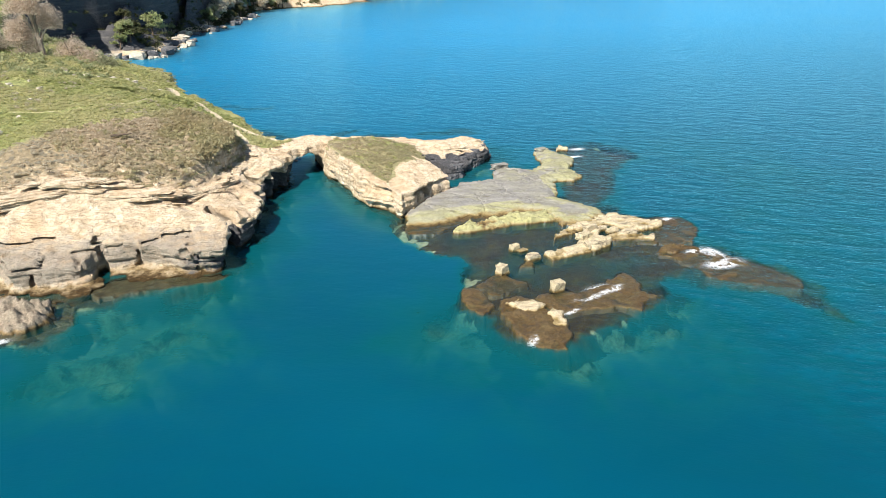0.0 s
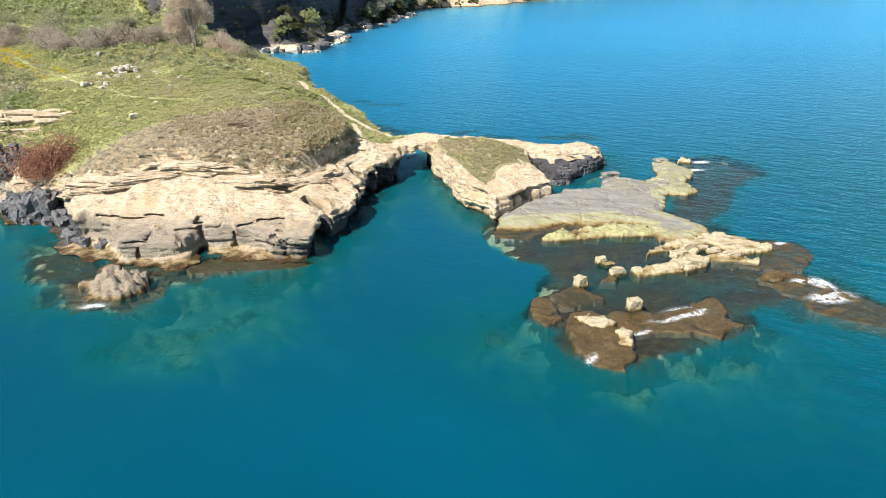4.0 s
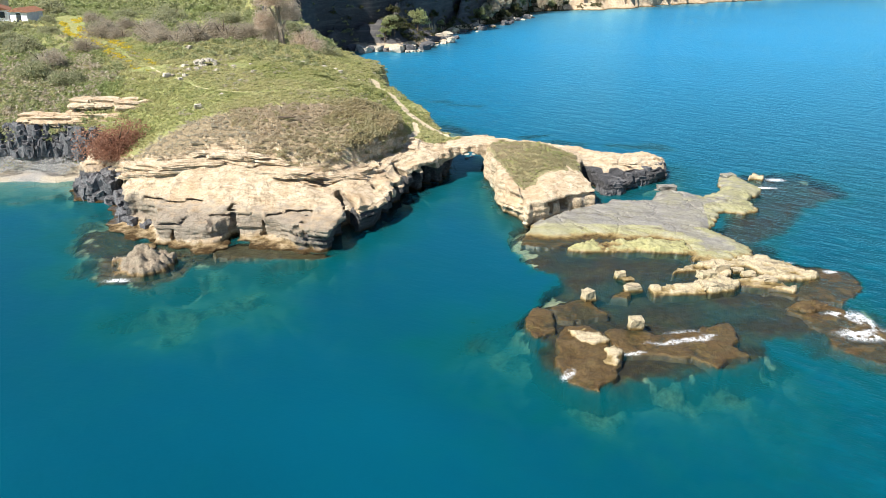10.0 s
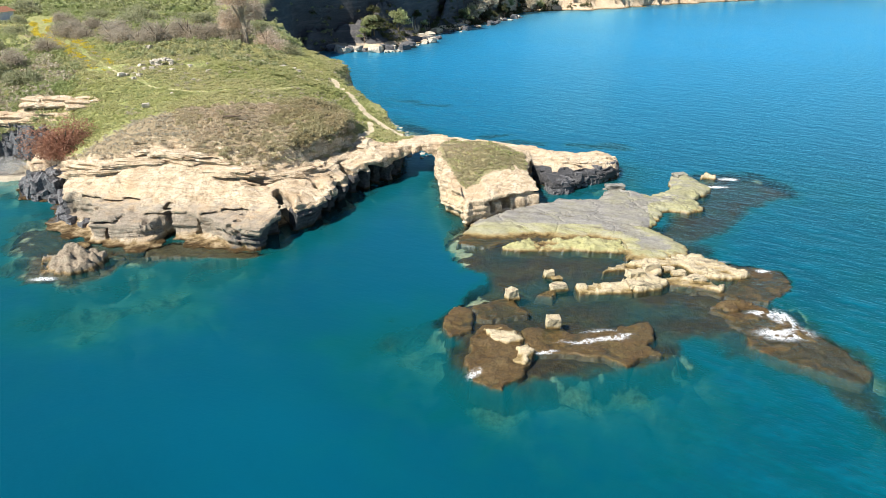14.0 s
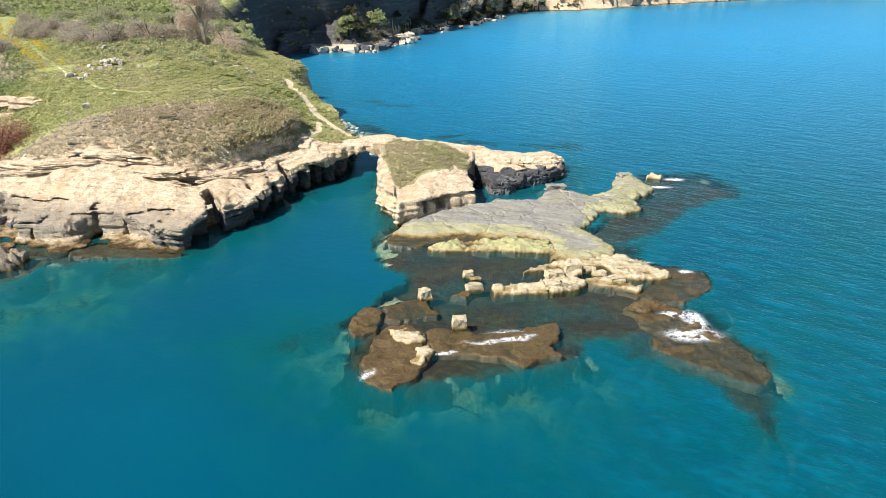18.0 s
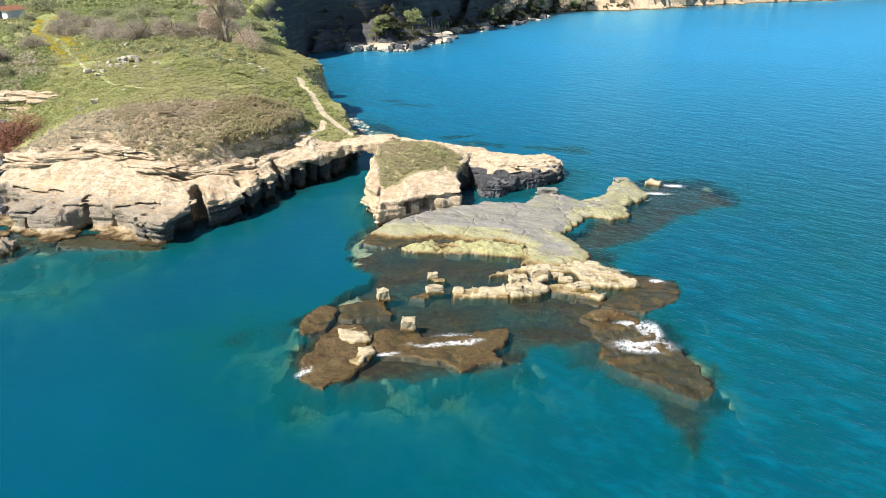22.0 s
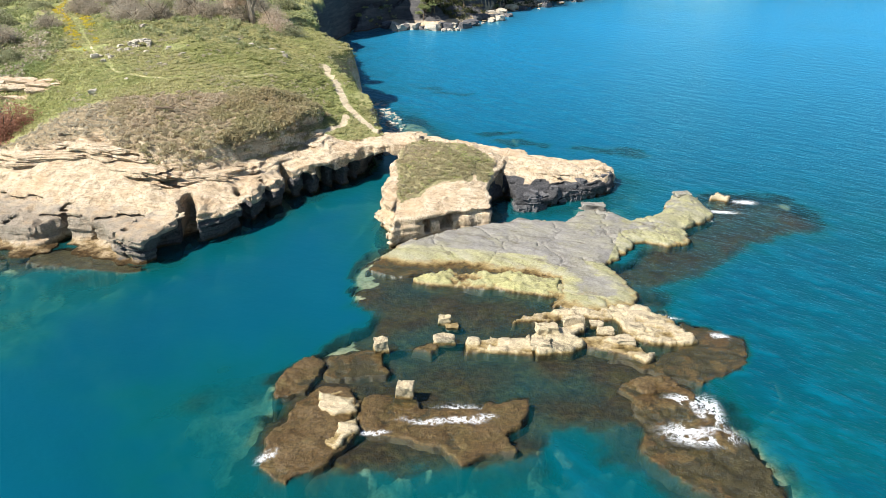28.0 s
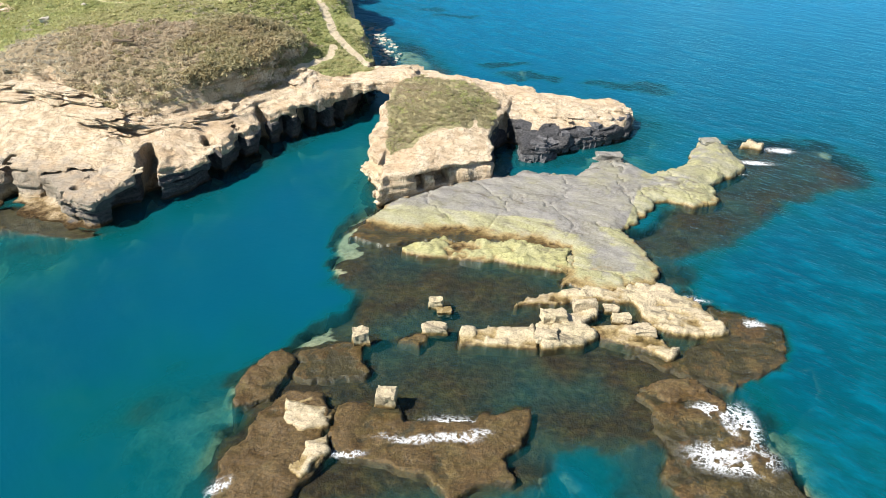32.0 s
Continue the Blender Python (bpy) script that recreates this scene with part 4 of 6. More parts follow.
# ---------------------------------------------------------------- reef
# name, outline, height of the top, slope to the south, rock, label
REEF = [
    ("reef_platform", [(-0.8, -4.6), (0.0, -1.8), (1.2, 1.5), (4, 4), (8.6, 7.4), (10.8, 7.6), (11.3, 8.4), (16.2, 8.6), (17.4, 10.6), (19.1, 12.4), (20.6, 11.2), (22.4, 9.5), (25.5, 11.9), (27.4, 17.2), (30.2, 17.0),
                       (30.6, 12.0), (27.3, 8.4), (27.8, 5.7), (25.7, 4.5), (23.1, 4.7), (22.1, 4.2), (21.6, 2.4), (19.5, -0.8), (20.1, -1.9), (21.4, -5.2), (21.6, -7.8), (19.2, -8.9), (15.0, -8.8), (15.2, -6.8), (15.0, -4.2), (12, -3.6), (6, -3.6), (2, -5.0)], 0.68, 0.025, "grey"),
    ("green_ledge", [(3.3, -5.7), (4.7, -6.4), (10.6, -6.4), (15.3, -7.1), (15.5, -4.3), (12.6, -3.9), (9, -3.8), (6, -4.2)], 0.50, 0.0, "green"),
    ("cream_ledge", [(11.6, -11.6), (13.6, -10.0), (16.3, -9.1), (19.4, -8.6), (19.4, -9.9), (14.7, -10.7)], 0.30, 0.0, "cream"),
    ("cream_slab", [(19, -8), (21.4, -7.8), (23.8, -9.6), (25.2, -12.6), (22, -13.2), (20.6, -12.8), (19.1, -9.4)], 0.42, 0.0, "cream"),
    ("rock_wall", [(8.7, -14.5), (13.3, -13.8), (13.5, -15.8), (8.8, -16.0)], 0.42, 0.0, "cream"),
    ("rock_wall", [(13.2, -13.9), (15.0, -12.2), (17, -11.4), (17.2, -12.0), (16.2, -13), (17.2, -13.9), (16.2, -15.1), (13.8, -15.9)], 0.52, 0.0, "cream"),
    ("rock_wall", [(16.6, -12.9), (18.4, -12.6), (20.4, -12.6), (20.4, -13.6), (22.0, -14.6), (21.2, -15.8), (19.4, -14.6), (17.4, -14.2)], 0.36, 0.0, "cream"),
    ("weed_slab", [(3.0, -22.0), (6.4, -21.4), (6.9, -22.7), (10.7, -21.9), (12.5, -20.9), (13.5, -21.0), (13.1, -23.6), (12.2, -24.6), (12.8, -26.0), (11, -26.6), (9.9, -27.6),
                   (8.4, -26.2), (6.6, -25.9), (4.3, -25.7), (2.9, -24.2)], 0.08, 0.0, "weed"),
    ("weed_slab", [(-0.2, -21.4), (1.9, -21.4), (2.7, -22.4), (3.0, -24.6), (3.6, -25.6), (2.5, -28.4), (0.6, -30.4), (-1.4, -29.4), (-1.5, -26.0)], 0.16, 0.0, "weed"),
    ("weed_rock", [(-3.1, -21.3), (-2.9, -19.8), (-1.5, -17.8), (-0.5, -18.2), (-0.4, -20.3), (-0.8, -22.2), (-2.4, -23.2)], 0.10, 0.0, "weed"),
    ("weed_rock", [(-0.4, -18.0), (1.6, -16.7), (3.6, -16.3), (3.4, -17.4), (4.2, -19.6), (0, -20.4)], 0.0, 0.0, "weed"),
    ("weed_rock", [(5.0, -16.2), (6.6, -15.0), (7.2, -15.8), (6.4, -16.6)], 0.12, 0.0, "weed"),
    ("tail_slab", [(19.2, -18.6), (22.7, -17.2), (24.6, -20.8), (27.0, -25.6), (27.2, -28.6), (25.6, -30.2), (22.6, -27.8), (19.8, -25.2), (20.2, -22.0)], -0.05, 0.016, "weed"),
    ("weed_slab", [(18.6, -14.8), (21.6, -15.4), (24.4, -12.4), (24.4, -9.2), (28.6, -11.2), (28.2, -14.6), (24.6, -17.6), (21.6, -16.8)], -0.02, 0.0, "weed"),
    ("cream_slab", [(19.2, -17.9), (22.4, -17.0), (23.0, -18.2), (21.0, -19.2), (19.6, -19.0)], 0.22, 0.0, "weed"),
    ("cream_slab", [(0.0, -22.3), (1.8, -21.6), (2.15, -22.4), (3.0, -22.5), (3.1, -23.6), (2.0, -24.3), (0.8, -24.2), (0.3, -23.4)], 0.36, 0.0, "cream"),
    ("cream_slab", [(3.1, -24.3), (3.5, -25.6), (2.4, -27.3), (1.8, -26.9), (2.3, -25.2)], 0.34, 0.0, "cream"),
    ("outer_rock", [(31.2, 17.4), (32.4, 18.4), (33.8, 18.4), (33.0, 17.0)], 0.55, 0.0, "cream"),
    ("weed_rock", [(-40.6, -7.6), (-38, -4.4), (-34.6, -5.0), (-31.6, -7.6), (-31.8, -11.2), (-34.8, -13.4), (-39.0, -12.8)], -0.45, 0.0, "weed"),
    ("weed_rock", [(-31, -5.2), (-27, -3.6), (-22.6, -5.6), (-19.6, -6.4), (-20.6, -8.2), (-25, -7.4), (-30, -7.6)], -0.10, 0.0, "weed"),
    ("shore_rock", [(-39.2, -8.2), (-36.6, -5.6), (-33.4, -7.6), (-33.2, -10.4), (-35.4, -11.8), (-38.2, -11.4)], 1.2, 0.0, "dark"),
]
REEF_MAT = {"grey": M_REEF_GREY, "green": M_REEF_GREEN, "cream": M_REEF_CREAM, "weed": M_REEF_WEED, "dark": M_REEF_DARK}
REEF_LABEL = {"reef_platform": "flat grey wave-cut rock platform with yellow-green edges", "green_ledge": "yellow-green lichen-covered reef ledge just above the sea",
              "cream_ledge": "narrow cream rock ledge between tide pools", "cream_slab": "tilted pale cream rock slab on the reef", "rock_wall": "low straight cream rock wall on the reef",
              "weed_slab": "brown weed-covered rock slab awash in the sea", "weed_rock": "brown weed-covered rock awash in the sea", "tail_slab": "long brown weed-covered slab sinking under water",
              "outer_rock": "small ochre rock at the outer reef edge", "shore_rock": "dark basalt rock standing off the cliff foot"}


def mound_height(x, y, poly, name, height, slope, seed, foot):
    """Height of one reef rock over the plan, and the distance to its outline."""
    p = np.array(poly)
    k = min(0.60 if height < -0.05 else 0.34 if name == "reef_platform" else 0.12 if name == "rock_wall" else 0.22, 0.06 * float((p.max(0) - p.min(0)).min() + 2))
    qx, qy = x + k * fractal(x / 0.9, y / 0.9, None, 4, 101 + seed), y + k * fractal(x / 0.9, y / 0.9, None, 4, 131 + seed)
    d = outline_distance(qx, qy, poly)
    h = height + slope * (y - p[:, 1].mean())
    rough = (0.12 + 0.16 * height) * {"reef_platform": 0.20, "rock_wall": 0.4, "cream_slab": 0.45, "cream_ledge": 0.4, "weed_slab": 0.6, "weed_rock": 0.6}.get(name, 1.0)
    if name in ("rock_wall", "cream_slab", "cream_ledge"):
        # squared blocks, each at its own height
        bx, by = x + 0.15 * fractal(x, y, None, 2, 155), y + 0.15 * fractal(x, y, None, 2, 156)
        h = h + 0.32 * (hashed(np.floor(bx / 1.3 + 0.5 * np.floor(by / 0.9)).astype(np.int64), np.floor(by / 0.9).astype(np.int64), np.zeros(x.shape, np.int64), 157 + seed) - 0.5)
    if name == "reef_platform":
        # the south edge dips to a brown strip before the green ledge
        h = h - 0.58 * ramp(y + 0.06 * x + 0.5 * fractal(x / 2.5, y / 2.5, None, 2, 158), -0.2, -3.4) * ramp(x, 15.5, 13.0)
    steps = fractal(x / 2.6, y / 1.1, None, 3, 151 + seed)
    z = h + rough * fractal(x / 1.0, y / 1.0, None, 5, 161 + seed, 0.6) + (0.04 if name == "reef_platform" else 0.12) * np.round(steps * 2) * min(1, height * 2) - (0.5 if name == "reef_platform" else 0.14) * h * ramp(-d, 1.5, 0.0) * ramp(np.array(height), 0.0, 0.4)
    if name == "shore_rock":
        z = z - 0.95 * height * ramp(-d, 2.3, 0.1) + 0.45 * fractal(x / 1.3, y / 0.8, None, 4, 191, 0.6)
    return foot + (z - foot) * ramp(-d, -0.18, 0.08), d


def rock_mound(name, poly, height, slope, mat, step=0.13, foot=-1.6, seed=0):
    p = np.array(poly)
    lo, hi = p.min(0) - 1.0, p.max(0) + 1.0
    xs, ys = np.arange(lo[0], hi[0], step), np.arange(lo[1], hi[1], step)
    x, y = np.meshgrid(xs, ys, indexing="ij")
    z, d = mound_height(x, y, poly, name, height, slope, seed, foot)
    v = np.stack([x, y, z], -1).reshape(-1, 3)
    f = grid_faces(len(xs), len(ys))
    keep = (v[f][:, :, 2] > foot + 0.02).any(1)
    used, back = np.unique(f[keep], return_inverse=True)
    finger = ramp(v[:, 0] - 0.25 * v[:, 1], 19.5, 23.5)
    rim = (name == "reef_platform") * np.maximum(np.maximum(ramp(-d, 3.4, 0.6), ramp(y, 1.0, -0.6) * ramp(x, 16, 13)).ravel() * ramp(0.9 - 0.06 * v[:, 0] - v[:, 1] + 14 * ramp(v[:, 0], 19, 23), 0, 1.0), 0.62 * finger)
    return mesh_object(name, v[used], back.reshape(-1, 4), mat, masks={"rim": rim[used]})


SLABS = [(3, -1), (7.5, 1.5), (12, -1), (12, 5), (16.5, 8.5), (17.5, 2.5), (18, -4.5), (15.5, -6.6), (22.5, 8.5), (25.5, 8.2), (28.8, 14.5), (23.5, 3.4)]


def into_slabs(ob):
    """Cuts a platform along its wandering cracks into pieces under one Empty."""
    me = ob.data
    v = np.empty(len(me.vertices) * 3)
    me.vertices.foreach_get("co", v)
    v = v.reshape(-1, 3)
    rim = np.empty(len(v))
    me.attributes["rim"].data.foreach_get("value", rim)
    f = np.empty(len(me.polygons) * 4, int)
    me.polygons.foreach_get("vertices", f)
    f = f.reshape(-1, 4)
    qx, qy = v[:, 0] + 0.9 * fractal(v[:, 0] / 1.6, v[:, 1] / 1.6, None, 4, 171), v[:, 1] + 0.9 * fractal(v[:, 0] / 1.6, v[:, 1] / 1.6, None, 4, 181)
    d = np.sort(np.stack([np.hypot(qx - a, qy - b) for a, b in SLABS]), 0)
    v[:, 2] -= 0.16 * ramp(d[1] - d[0], 0.35, 0.0) * (v[:, 2] > 0.1)
    c = v[f].mean(1)
    cx = c[:, 0] + 0.9 * fractal(c[:, 0] / 1.6, c[:, 1] / 1.6, None, 4, 171)
    cy = c[:, 1] + 0.9 * fractal(c[:, 0] / 1.6, c[:, 1] / 1.6, None, 4, 181)
    own = np.argmin(np.stack([np.hypot(cx - a, cy - b) for a, b in SLABS]), 0)
    e = new(ob.name + "_group")
    mat = me.materials[0]
    for k in range(len(SLABS)):
        pick = f[own == k]
        if len(pick):
            used, back = np.unique(pick, return_inverse=True)
            mesh_object("slab", v[used], back.reshape(-1, 4), mat, e, masks={"rim": rim[used]})
    name = ob.name
    bpy.data.objects.remove(ob)
    e.name = name
    return e


for i, (name, poly, height, slope, kind) in enumerate(REEF):
    ob = rock_mound(name, poly, height, slope, REEF_MAT[kind], seed=i * 7, foot=-2.2 if name == "shore_rock" else -1.6)
    if name == "reef_platform":
        ob = into_slabs(ob)
    tagged(ob, REEF_LABEL[name], "reef rock", "reef rocks")

# ---------------------------------------------------------------- seabed
SHALLOWS = [  # outline, depth of the bed inside it, width of its edge
    ([(-1.6, -1.5), (1, 0), (10, 4), (22, 0), (22, -8), (25, -9), (24, -17), (21, -21), (18, -23.6), (14.5, -25), (13, -27.4), (6, -27.6), (2, -29.5), (-2, -29.5), (-3, -24), (-3.4, -20), (-0.6, -17.3), (1, -15), (1.2, -12.5), (-0.6, -10.6), (-1.5, -7.6)], 0.48, 1.3),
    ([(22, -9), (22, 3), (27, 10), (31, 19.5), (36, 20.5), (41, 16), (41.5, 12), (37, 10), (31, 3), (27, -1), (24, -5)], 0.48, 3.0),
    ([(19, -17), (24, -18), (28, -26), (28, -31), (24.5, -34.5), (23, -30), (19, -26)], 0.8, 3.0),
    ([(14, -20), (20, -18), (20, -26), (15, -25)], 2.2, 5.0),
    ([(-50, 14), (-47, 0), (-40, -11), (-34, -20), (-30, -22.5), (-24, -19), (-20.5, -12), (-18, -3), (-30, 0), (-43, 9)], 2.1, 8.0),
    ([(-42, 3), (-37, -3), (-30, -3), (-22, -5), (-20, -7), (-26, -8.5), (-32, -9.5), (-35, -13.5), (-40, -12), (-44, 0)], 0.6, 4.0),
    ([(-70, 17), (-49, 16), (-46, 10), (-52, 9), (-70, 10)], 1.3, 6.0),
    ([(-7, 36), (-4, 32), (-1, 30), (2, 34), (-4, 44), (-12, 54), (-17, 58)], 0.9, 5.0),
    ([(12, 24), (22, 24), (24, 20), (22, 12), (14, 10)], 1.6, 4.0),
    ([(-8, -26), (-2, -33), (8, -33), (16, -28), (14, -24), (0, -24), (-4, -20)], 2.0, 9.0),
    ([(0, -30), (30, -20), (45, 0), (45, 20), (60, 10), (50, -30), (30, -46), (10, -40)], 4.2, 18.0),
]


SEAGRASS = [(-5, 65.5), (-1, 62.5), (7.5, 39.5), (11, 36), (19, 35), (23, 33.5)]


def bed_depth(x, y):
    qx, qy = x + 1.5 * fractal(x / 4.0, y / 4.0, None, 5, 201, 0.6), y + 1.5 * fractal(x / 4.0, y / 4.0, None, 5, 211, 0.6)
    d = np.exp(np.full(x.shape, -8.0 / 0.6))
    for poly, depth, edge in SHALLOWS:
        s = outline_distance(qx, qy, poly)
        d = d + np.exp(-(depth + (8.0 - depth) * (1 - np.exp(-np.maximum(s, 0) / (0.9 * edge))) + 0.3 * ramp(s, -1.5, 0)) / 0.6)
    d = np.maximum(-0.6 * np.log(d), 0.3)
    for a, b in SEAGRASS:
        d = np.minimum(d, 1.3 + 9 * ramp(np.hypot((qx - a) / 4.2, (qy - b) / 1.7), 0.55, 1.25))
    shore = np.minimum(outline_distance(x, y, COAST), outline_distance(x, y, STACK))
    d = np.minimum(d, 1.0 + np.maximum(shore, 0) * np.where(y > 60, 0.28, 0.75))
    rocky = fractal(x / 2.4, y / 2.4, None, 4, 221)
    return np.maximum(d + 0.22 * rocky + 0.5 * np.clip(d - 0.8, 0, 1) * rocky, 0.12)


xs, ys = np.arange(-72, 46, 0.4), np.arange(-38, 72, 0.4)
x, y = np.meshgrid(xs, ys, indexing="ij")
bed_z = -bed_depth(x, y)
ux, uy = x + 1.8 * fractal(x / 3.0, y / 3.0, None, 5, 241, 0.6), y + 1.8 * fractal(x / 3.0, y / 3.0, None, 5, 251, 0.6)
weedy = np.maximum.reduce([ramp(-outline_distance(ux, uy, SHALLOWS[i][0]), e0, e1) for i, e0, e1 in ((0, -0.9, 0.2), (1, -3.5, -0.6), (2, -2.5, -0.4))] + [ramp(-np.hypot((x - a) / 3.6, (y - b) / 1.3), -1.1, -0.6) for a, b in SEAGRASS] + [0.72 * ramp(-outline_distance(ux, uy, SHALLOWS[5][0]), -3, -0.5)])
tagged(mesh_object("seabed", np.stack([x, y, bed_z], -1).reshape(-1, 3), grid_faces(len(xs), len(ys)), M_SEABED, masks={"weed": np.where((x < -47) & (y > 7), 0.12, np.maximum(weedy, 0.36)).ravel()}), "shallow seabed of weedy rock and pale sand", "seabed", kind="structure")
tagged(mesh_object("deep_seabed", [(-3000, -3000, -9.5), (3000, -3000, -9.5), (3000, 3000, -9.5), (-3000, 3000, -9.5)], [(0, 1, 2, 3)], M_SEABED), "deep sandy seabed", "seabed", kind="structure")

# ---------------------------------------------------------------- sea
FOAM = [(32, 14.2, 2.2, 0.6), (35, 17.5, 1.6, 0.8), (24.6, -20.6, 0.8, 2.0), (23.4, -22.9, 2.6, 1.3), (9.6, -22.9, 2.4, 1.0), (23.2, -19.5, 1.6, 0.8), (4.2, -25.4, 1.0, 0.35), (-1.2, -28.6, 0.4, 0.8), (26.8, -11.2, 0.9, 0.7),
        (23.4, -8.9, 1.3, 0.4), (-37.2, -12.3, 1.4, 0.5), (29.5, 11.6, 1.5, 0.4), (-27.5, -2.6, 1.0, 0.5)]
xs = np.concatenate([[-3500, -1500, -700, -300], np.arange(-150, -74, 4.0), np.arange(-74, 48, 0.5), np.arange(48, 130, 4.0), [200, 400, 900, 1800, 3500]])
ys = np.concatenate([[-3500, -1200, -300, -100], np.arange(-60, -40, 2.0), np.arange(-40, 72, 0.5), np.arange(72, 340, 3.0), [400, 600, 1200, 2200, 3500]])
x, y = np.meshgrid(xs, ys, indexing="ij")
water = bed_depth(x, y)
for i, (name, poly, height, slope, kind) in enumerate(REEF):
    p = np.array(poly)
    box = np.nonzero((x > p[:, 0].min() - 1) & (x < p[:, 0].max() + 1) & (y > p[:, 1].min() - 1) & (y < p[:, 1].max() + 1))
    top_z = mound_height(x[box], y[box], poly, name, height, slope, i * 7, -2.2 if name == "shore_rock" else -1.6)[0]
    water[box] = np.where(top_z > -1.5, np.minimum(water[box], np.maximum(-top_z, 0.02)), water[box])
foam = np.zeros(x.shape)
for fx, fy, ax, ay in FOAM:
    foam = np.maximum(foam, 1.0 - 0.55 * (((x - fx) / ax) ** 2 + ((y - fy) / ay) ** 2))
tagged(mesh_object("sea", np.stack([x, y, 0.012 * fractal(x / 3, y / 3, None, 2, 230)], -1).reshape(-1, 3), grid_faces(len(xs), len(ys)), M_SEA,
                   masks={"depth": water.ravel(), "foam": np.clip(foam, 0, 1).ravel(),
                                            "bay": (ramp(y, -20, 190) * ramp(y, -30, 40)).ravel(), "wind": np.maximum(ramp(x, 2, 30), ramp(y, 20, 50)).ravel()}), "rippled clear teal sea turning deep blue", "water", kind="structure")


# wash and froth left on the slabs: middle, half-lengths, turn
n = Nodes("white_froth")
lace = n.math("ABSOLUTE", n.math("SUBTRACT", n.noise(2.3, 7, 0.75), 0.5))
cover = n.ramp(n.math("SUBTRACT", n.math("MULTIPLY", n.attribute("foam"), 0.065), lace), (0.0, 0.0), (0.07, 0.72))
n.finish((0.88, 0.90, 0.92), 0.8)
bare_, veil = n.t.nodes.new("ShaderNodeBsdfTransparent"), n.t.nodes.new("ShaderNodeMixShader")
n.put(veil.inputs[0], cover)
n.t.links.new(bare_.outputs[0], veil.inputs[1])
n.t.links.new(n.bsdf.outputs[0], veil.inputs[2])
n.t.links.new(veil.outputs[0], n.out.inputs["Surface"])
M_FROTH = n.mat
for fx, fy, ax, ay, turn in [(8.2, -23.9, 3.4, 0.45, 0.12), (10.6, -23.3, 1.2, 0.5, 0.2), (4.6, -25.5, 1.1, 0.3, 0.1), (23.3, -22.9, 1.5, 0.7, 0.15), (23.7, -20.6, 0.4, 1.3, 0.35), (-1.0, -28.4, 0.5, 0.8, -0.4)]:
    gu, gv = np.meshgrid(np.arange(-ax - 0.3, ax + 0.3, 0.1), np.arange(-ay - 0.3, ay + 0.3, 0.1), indexing="ij")
    x, y = fx + gu * math.cos(turn) - gv * math.sin(turn), fy + gu * math.sin(turn) + gv * math.cos(turn)
    z = np.full(x.shape, 0.03)
    for i, (name, poly, height, slope, kind) in enumerate(REEF):
        z = np.maximum(z, mound_height(x, y, poly, name, height, slope, i * 7, -2.2 if name == "shore_rock" else -1.6)[0] + 0.025)
    amount = np.clip(1.25 - ((gu / ax) ** 2 + ((gv - 0.3 * ay * np.sin(gu * 1.7)) / ay) ** 2) * 1.25, 0, 1)
    tagged(mesh_object("sea_foam", np.stack([x, y, z], -1).reshape(-1, 3), grid_faces(*x.shape), M_FROTH, masks={"foam": amount.ravel()}), "lacy white sea foam washing over a weedy slab", "foam", kind="stuff")


# ---------------------------------------------------------------- plants and stones
rng = np.random.default_rng(7)


def leaf_cloud(count, radii, leaf, rg, shell=0.55, lift=0.0):
    """Corners of many small leaf quads that fill an uneven dome."""
    u = rg.normal(size=(count, 3))
    u /= np.linalg.norm(u, axis=1)[:, None]
    u[:, 2] = np.abs(u[:, 2]) * 1.1 - 0.1
    lump = 0.75 + 0.35 * grain(u[:, 0] * 1.7 + 5, u[:, 1] * 1.7, u[:, 2] * 1.7, int(rg.integers(999)))
    r = (shell + (1 - shell) * rg.random(count)) * lump
    c = u * r[:, None] * np.array(radii) + np.array([0, 0, lift])
    a, b = rg.normal(size=(count, 3)), rg.normal(size=(count, 3))
    a /= np.linalg.norm(a, axis=1)[:, None]
    b = np.cross(a, b)
    b /= np.linalg.norm(b, axis=1)[:, None]
    s = leaf * (0.6 + 0.8 * rg.random(count))[:, None]
    return np.stack([c - s * a, c + 0.45 * s * b, c + s * a, c - 0.45 * s * b], 1)


def quads_object(name, corners, mat, parent=None):
    v = corners.reshape(-1, 3)
    return mesh_object(name, v, np.arange(len(v)).reshape(-1, 4), mat, parent, smooth=False)


def ground_at(x, y):
    inside = (x > X0 + 2) & (x < 22) & (y < Y0 + 43) & (y > Y0 + 1)
    return np.where(inside, top_at(x, y), sheet_height(x, y)[0])


def scatter(count, box, ok, rg):
    x, y = rg.uniform(box[0], box[1], count), rg.uniform(box[2], box[3], count)
    keep = ok(x, y)
    x, y = x[keep], y[keep]
    return np.stack([x, y, ground_at(x, y)], 1)


def clumps(name, label, category, spots, kinds, mat, scale=(0.7, 1.3)):
    """Thousands of small clumps joined in one mesh."""
    out = []
    pick = rng.integers(len(kinds), size=len(spots))
    for k, base in enumerate(kinds):
        p = spots[pick == k]
        if not len(p):
            continue
        s = rng.uniform(*scale, len(p))
        t = rng.uniform(0, 6.3, len(p))
        q = base.reshape(-1, 3)
        x = q[None, :, 0] * np.cos(t)[:, None] - q[None, :, 1] * np.sin(t)[:, None]
        y = q[None, :, 0] * np.sin(t)[:, None] + q[None, :, 1] * np.cos(t)[:, None]
        z = np.broadcast_to(q[None, :, 2], x.shape)
        out.append((np.stack([x, y, z], -1) * s[:, None, None] + p[:, None]).reshape(-1, 4, 3))
    return tagged(quads_object(name, np.concatenate(out), mat), label, category, kind="stuff")


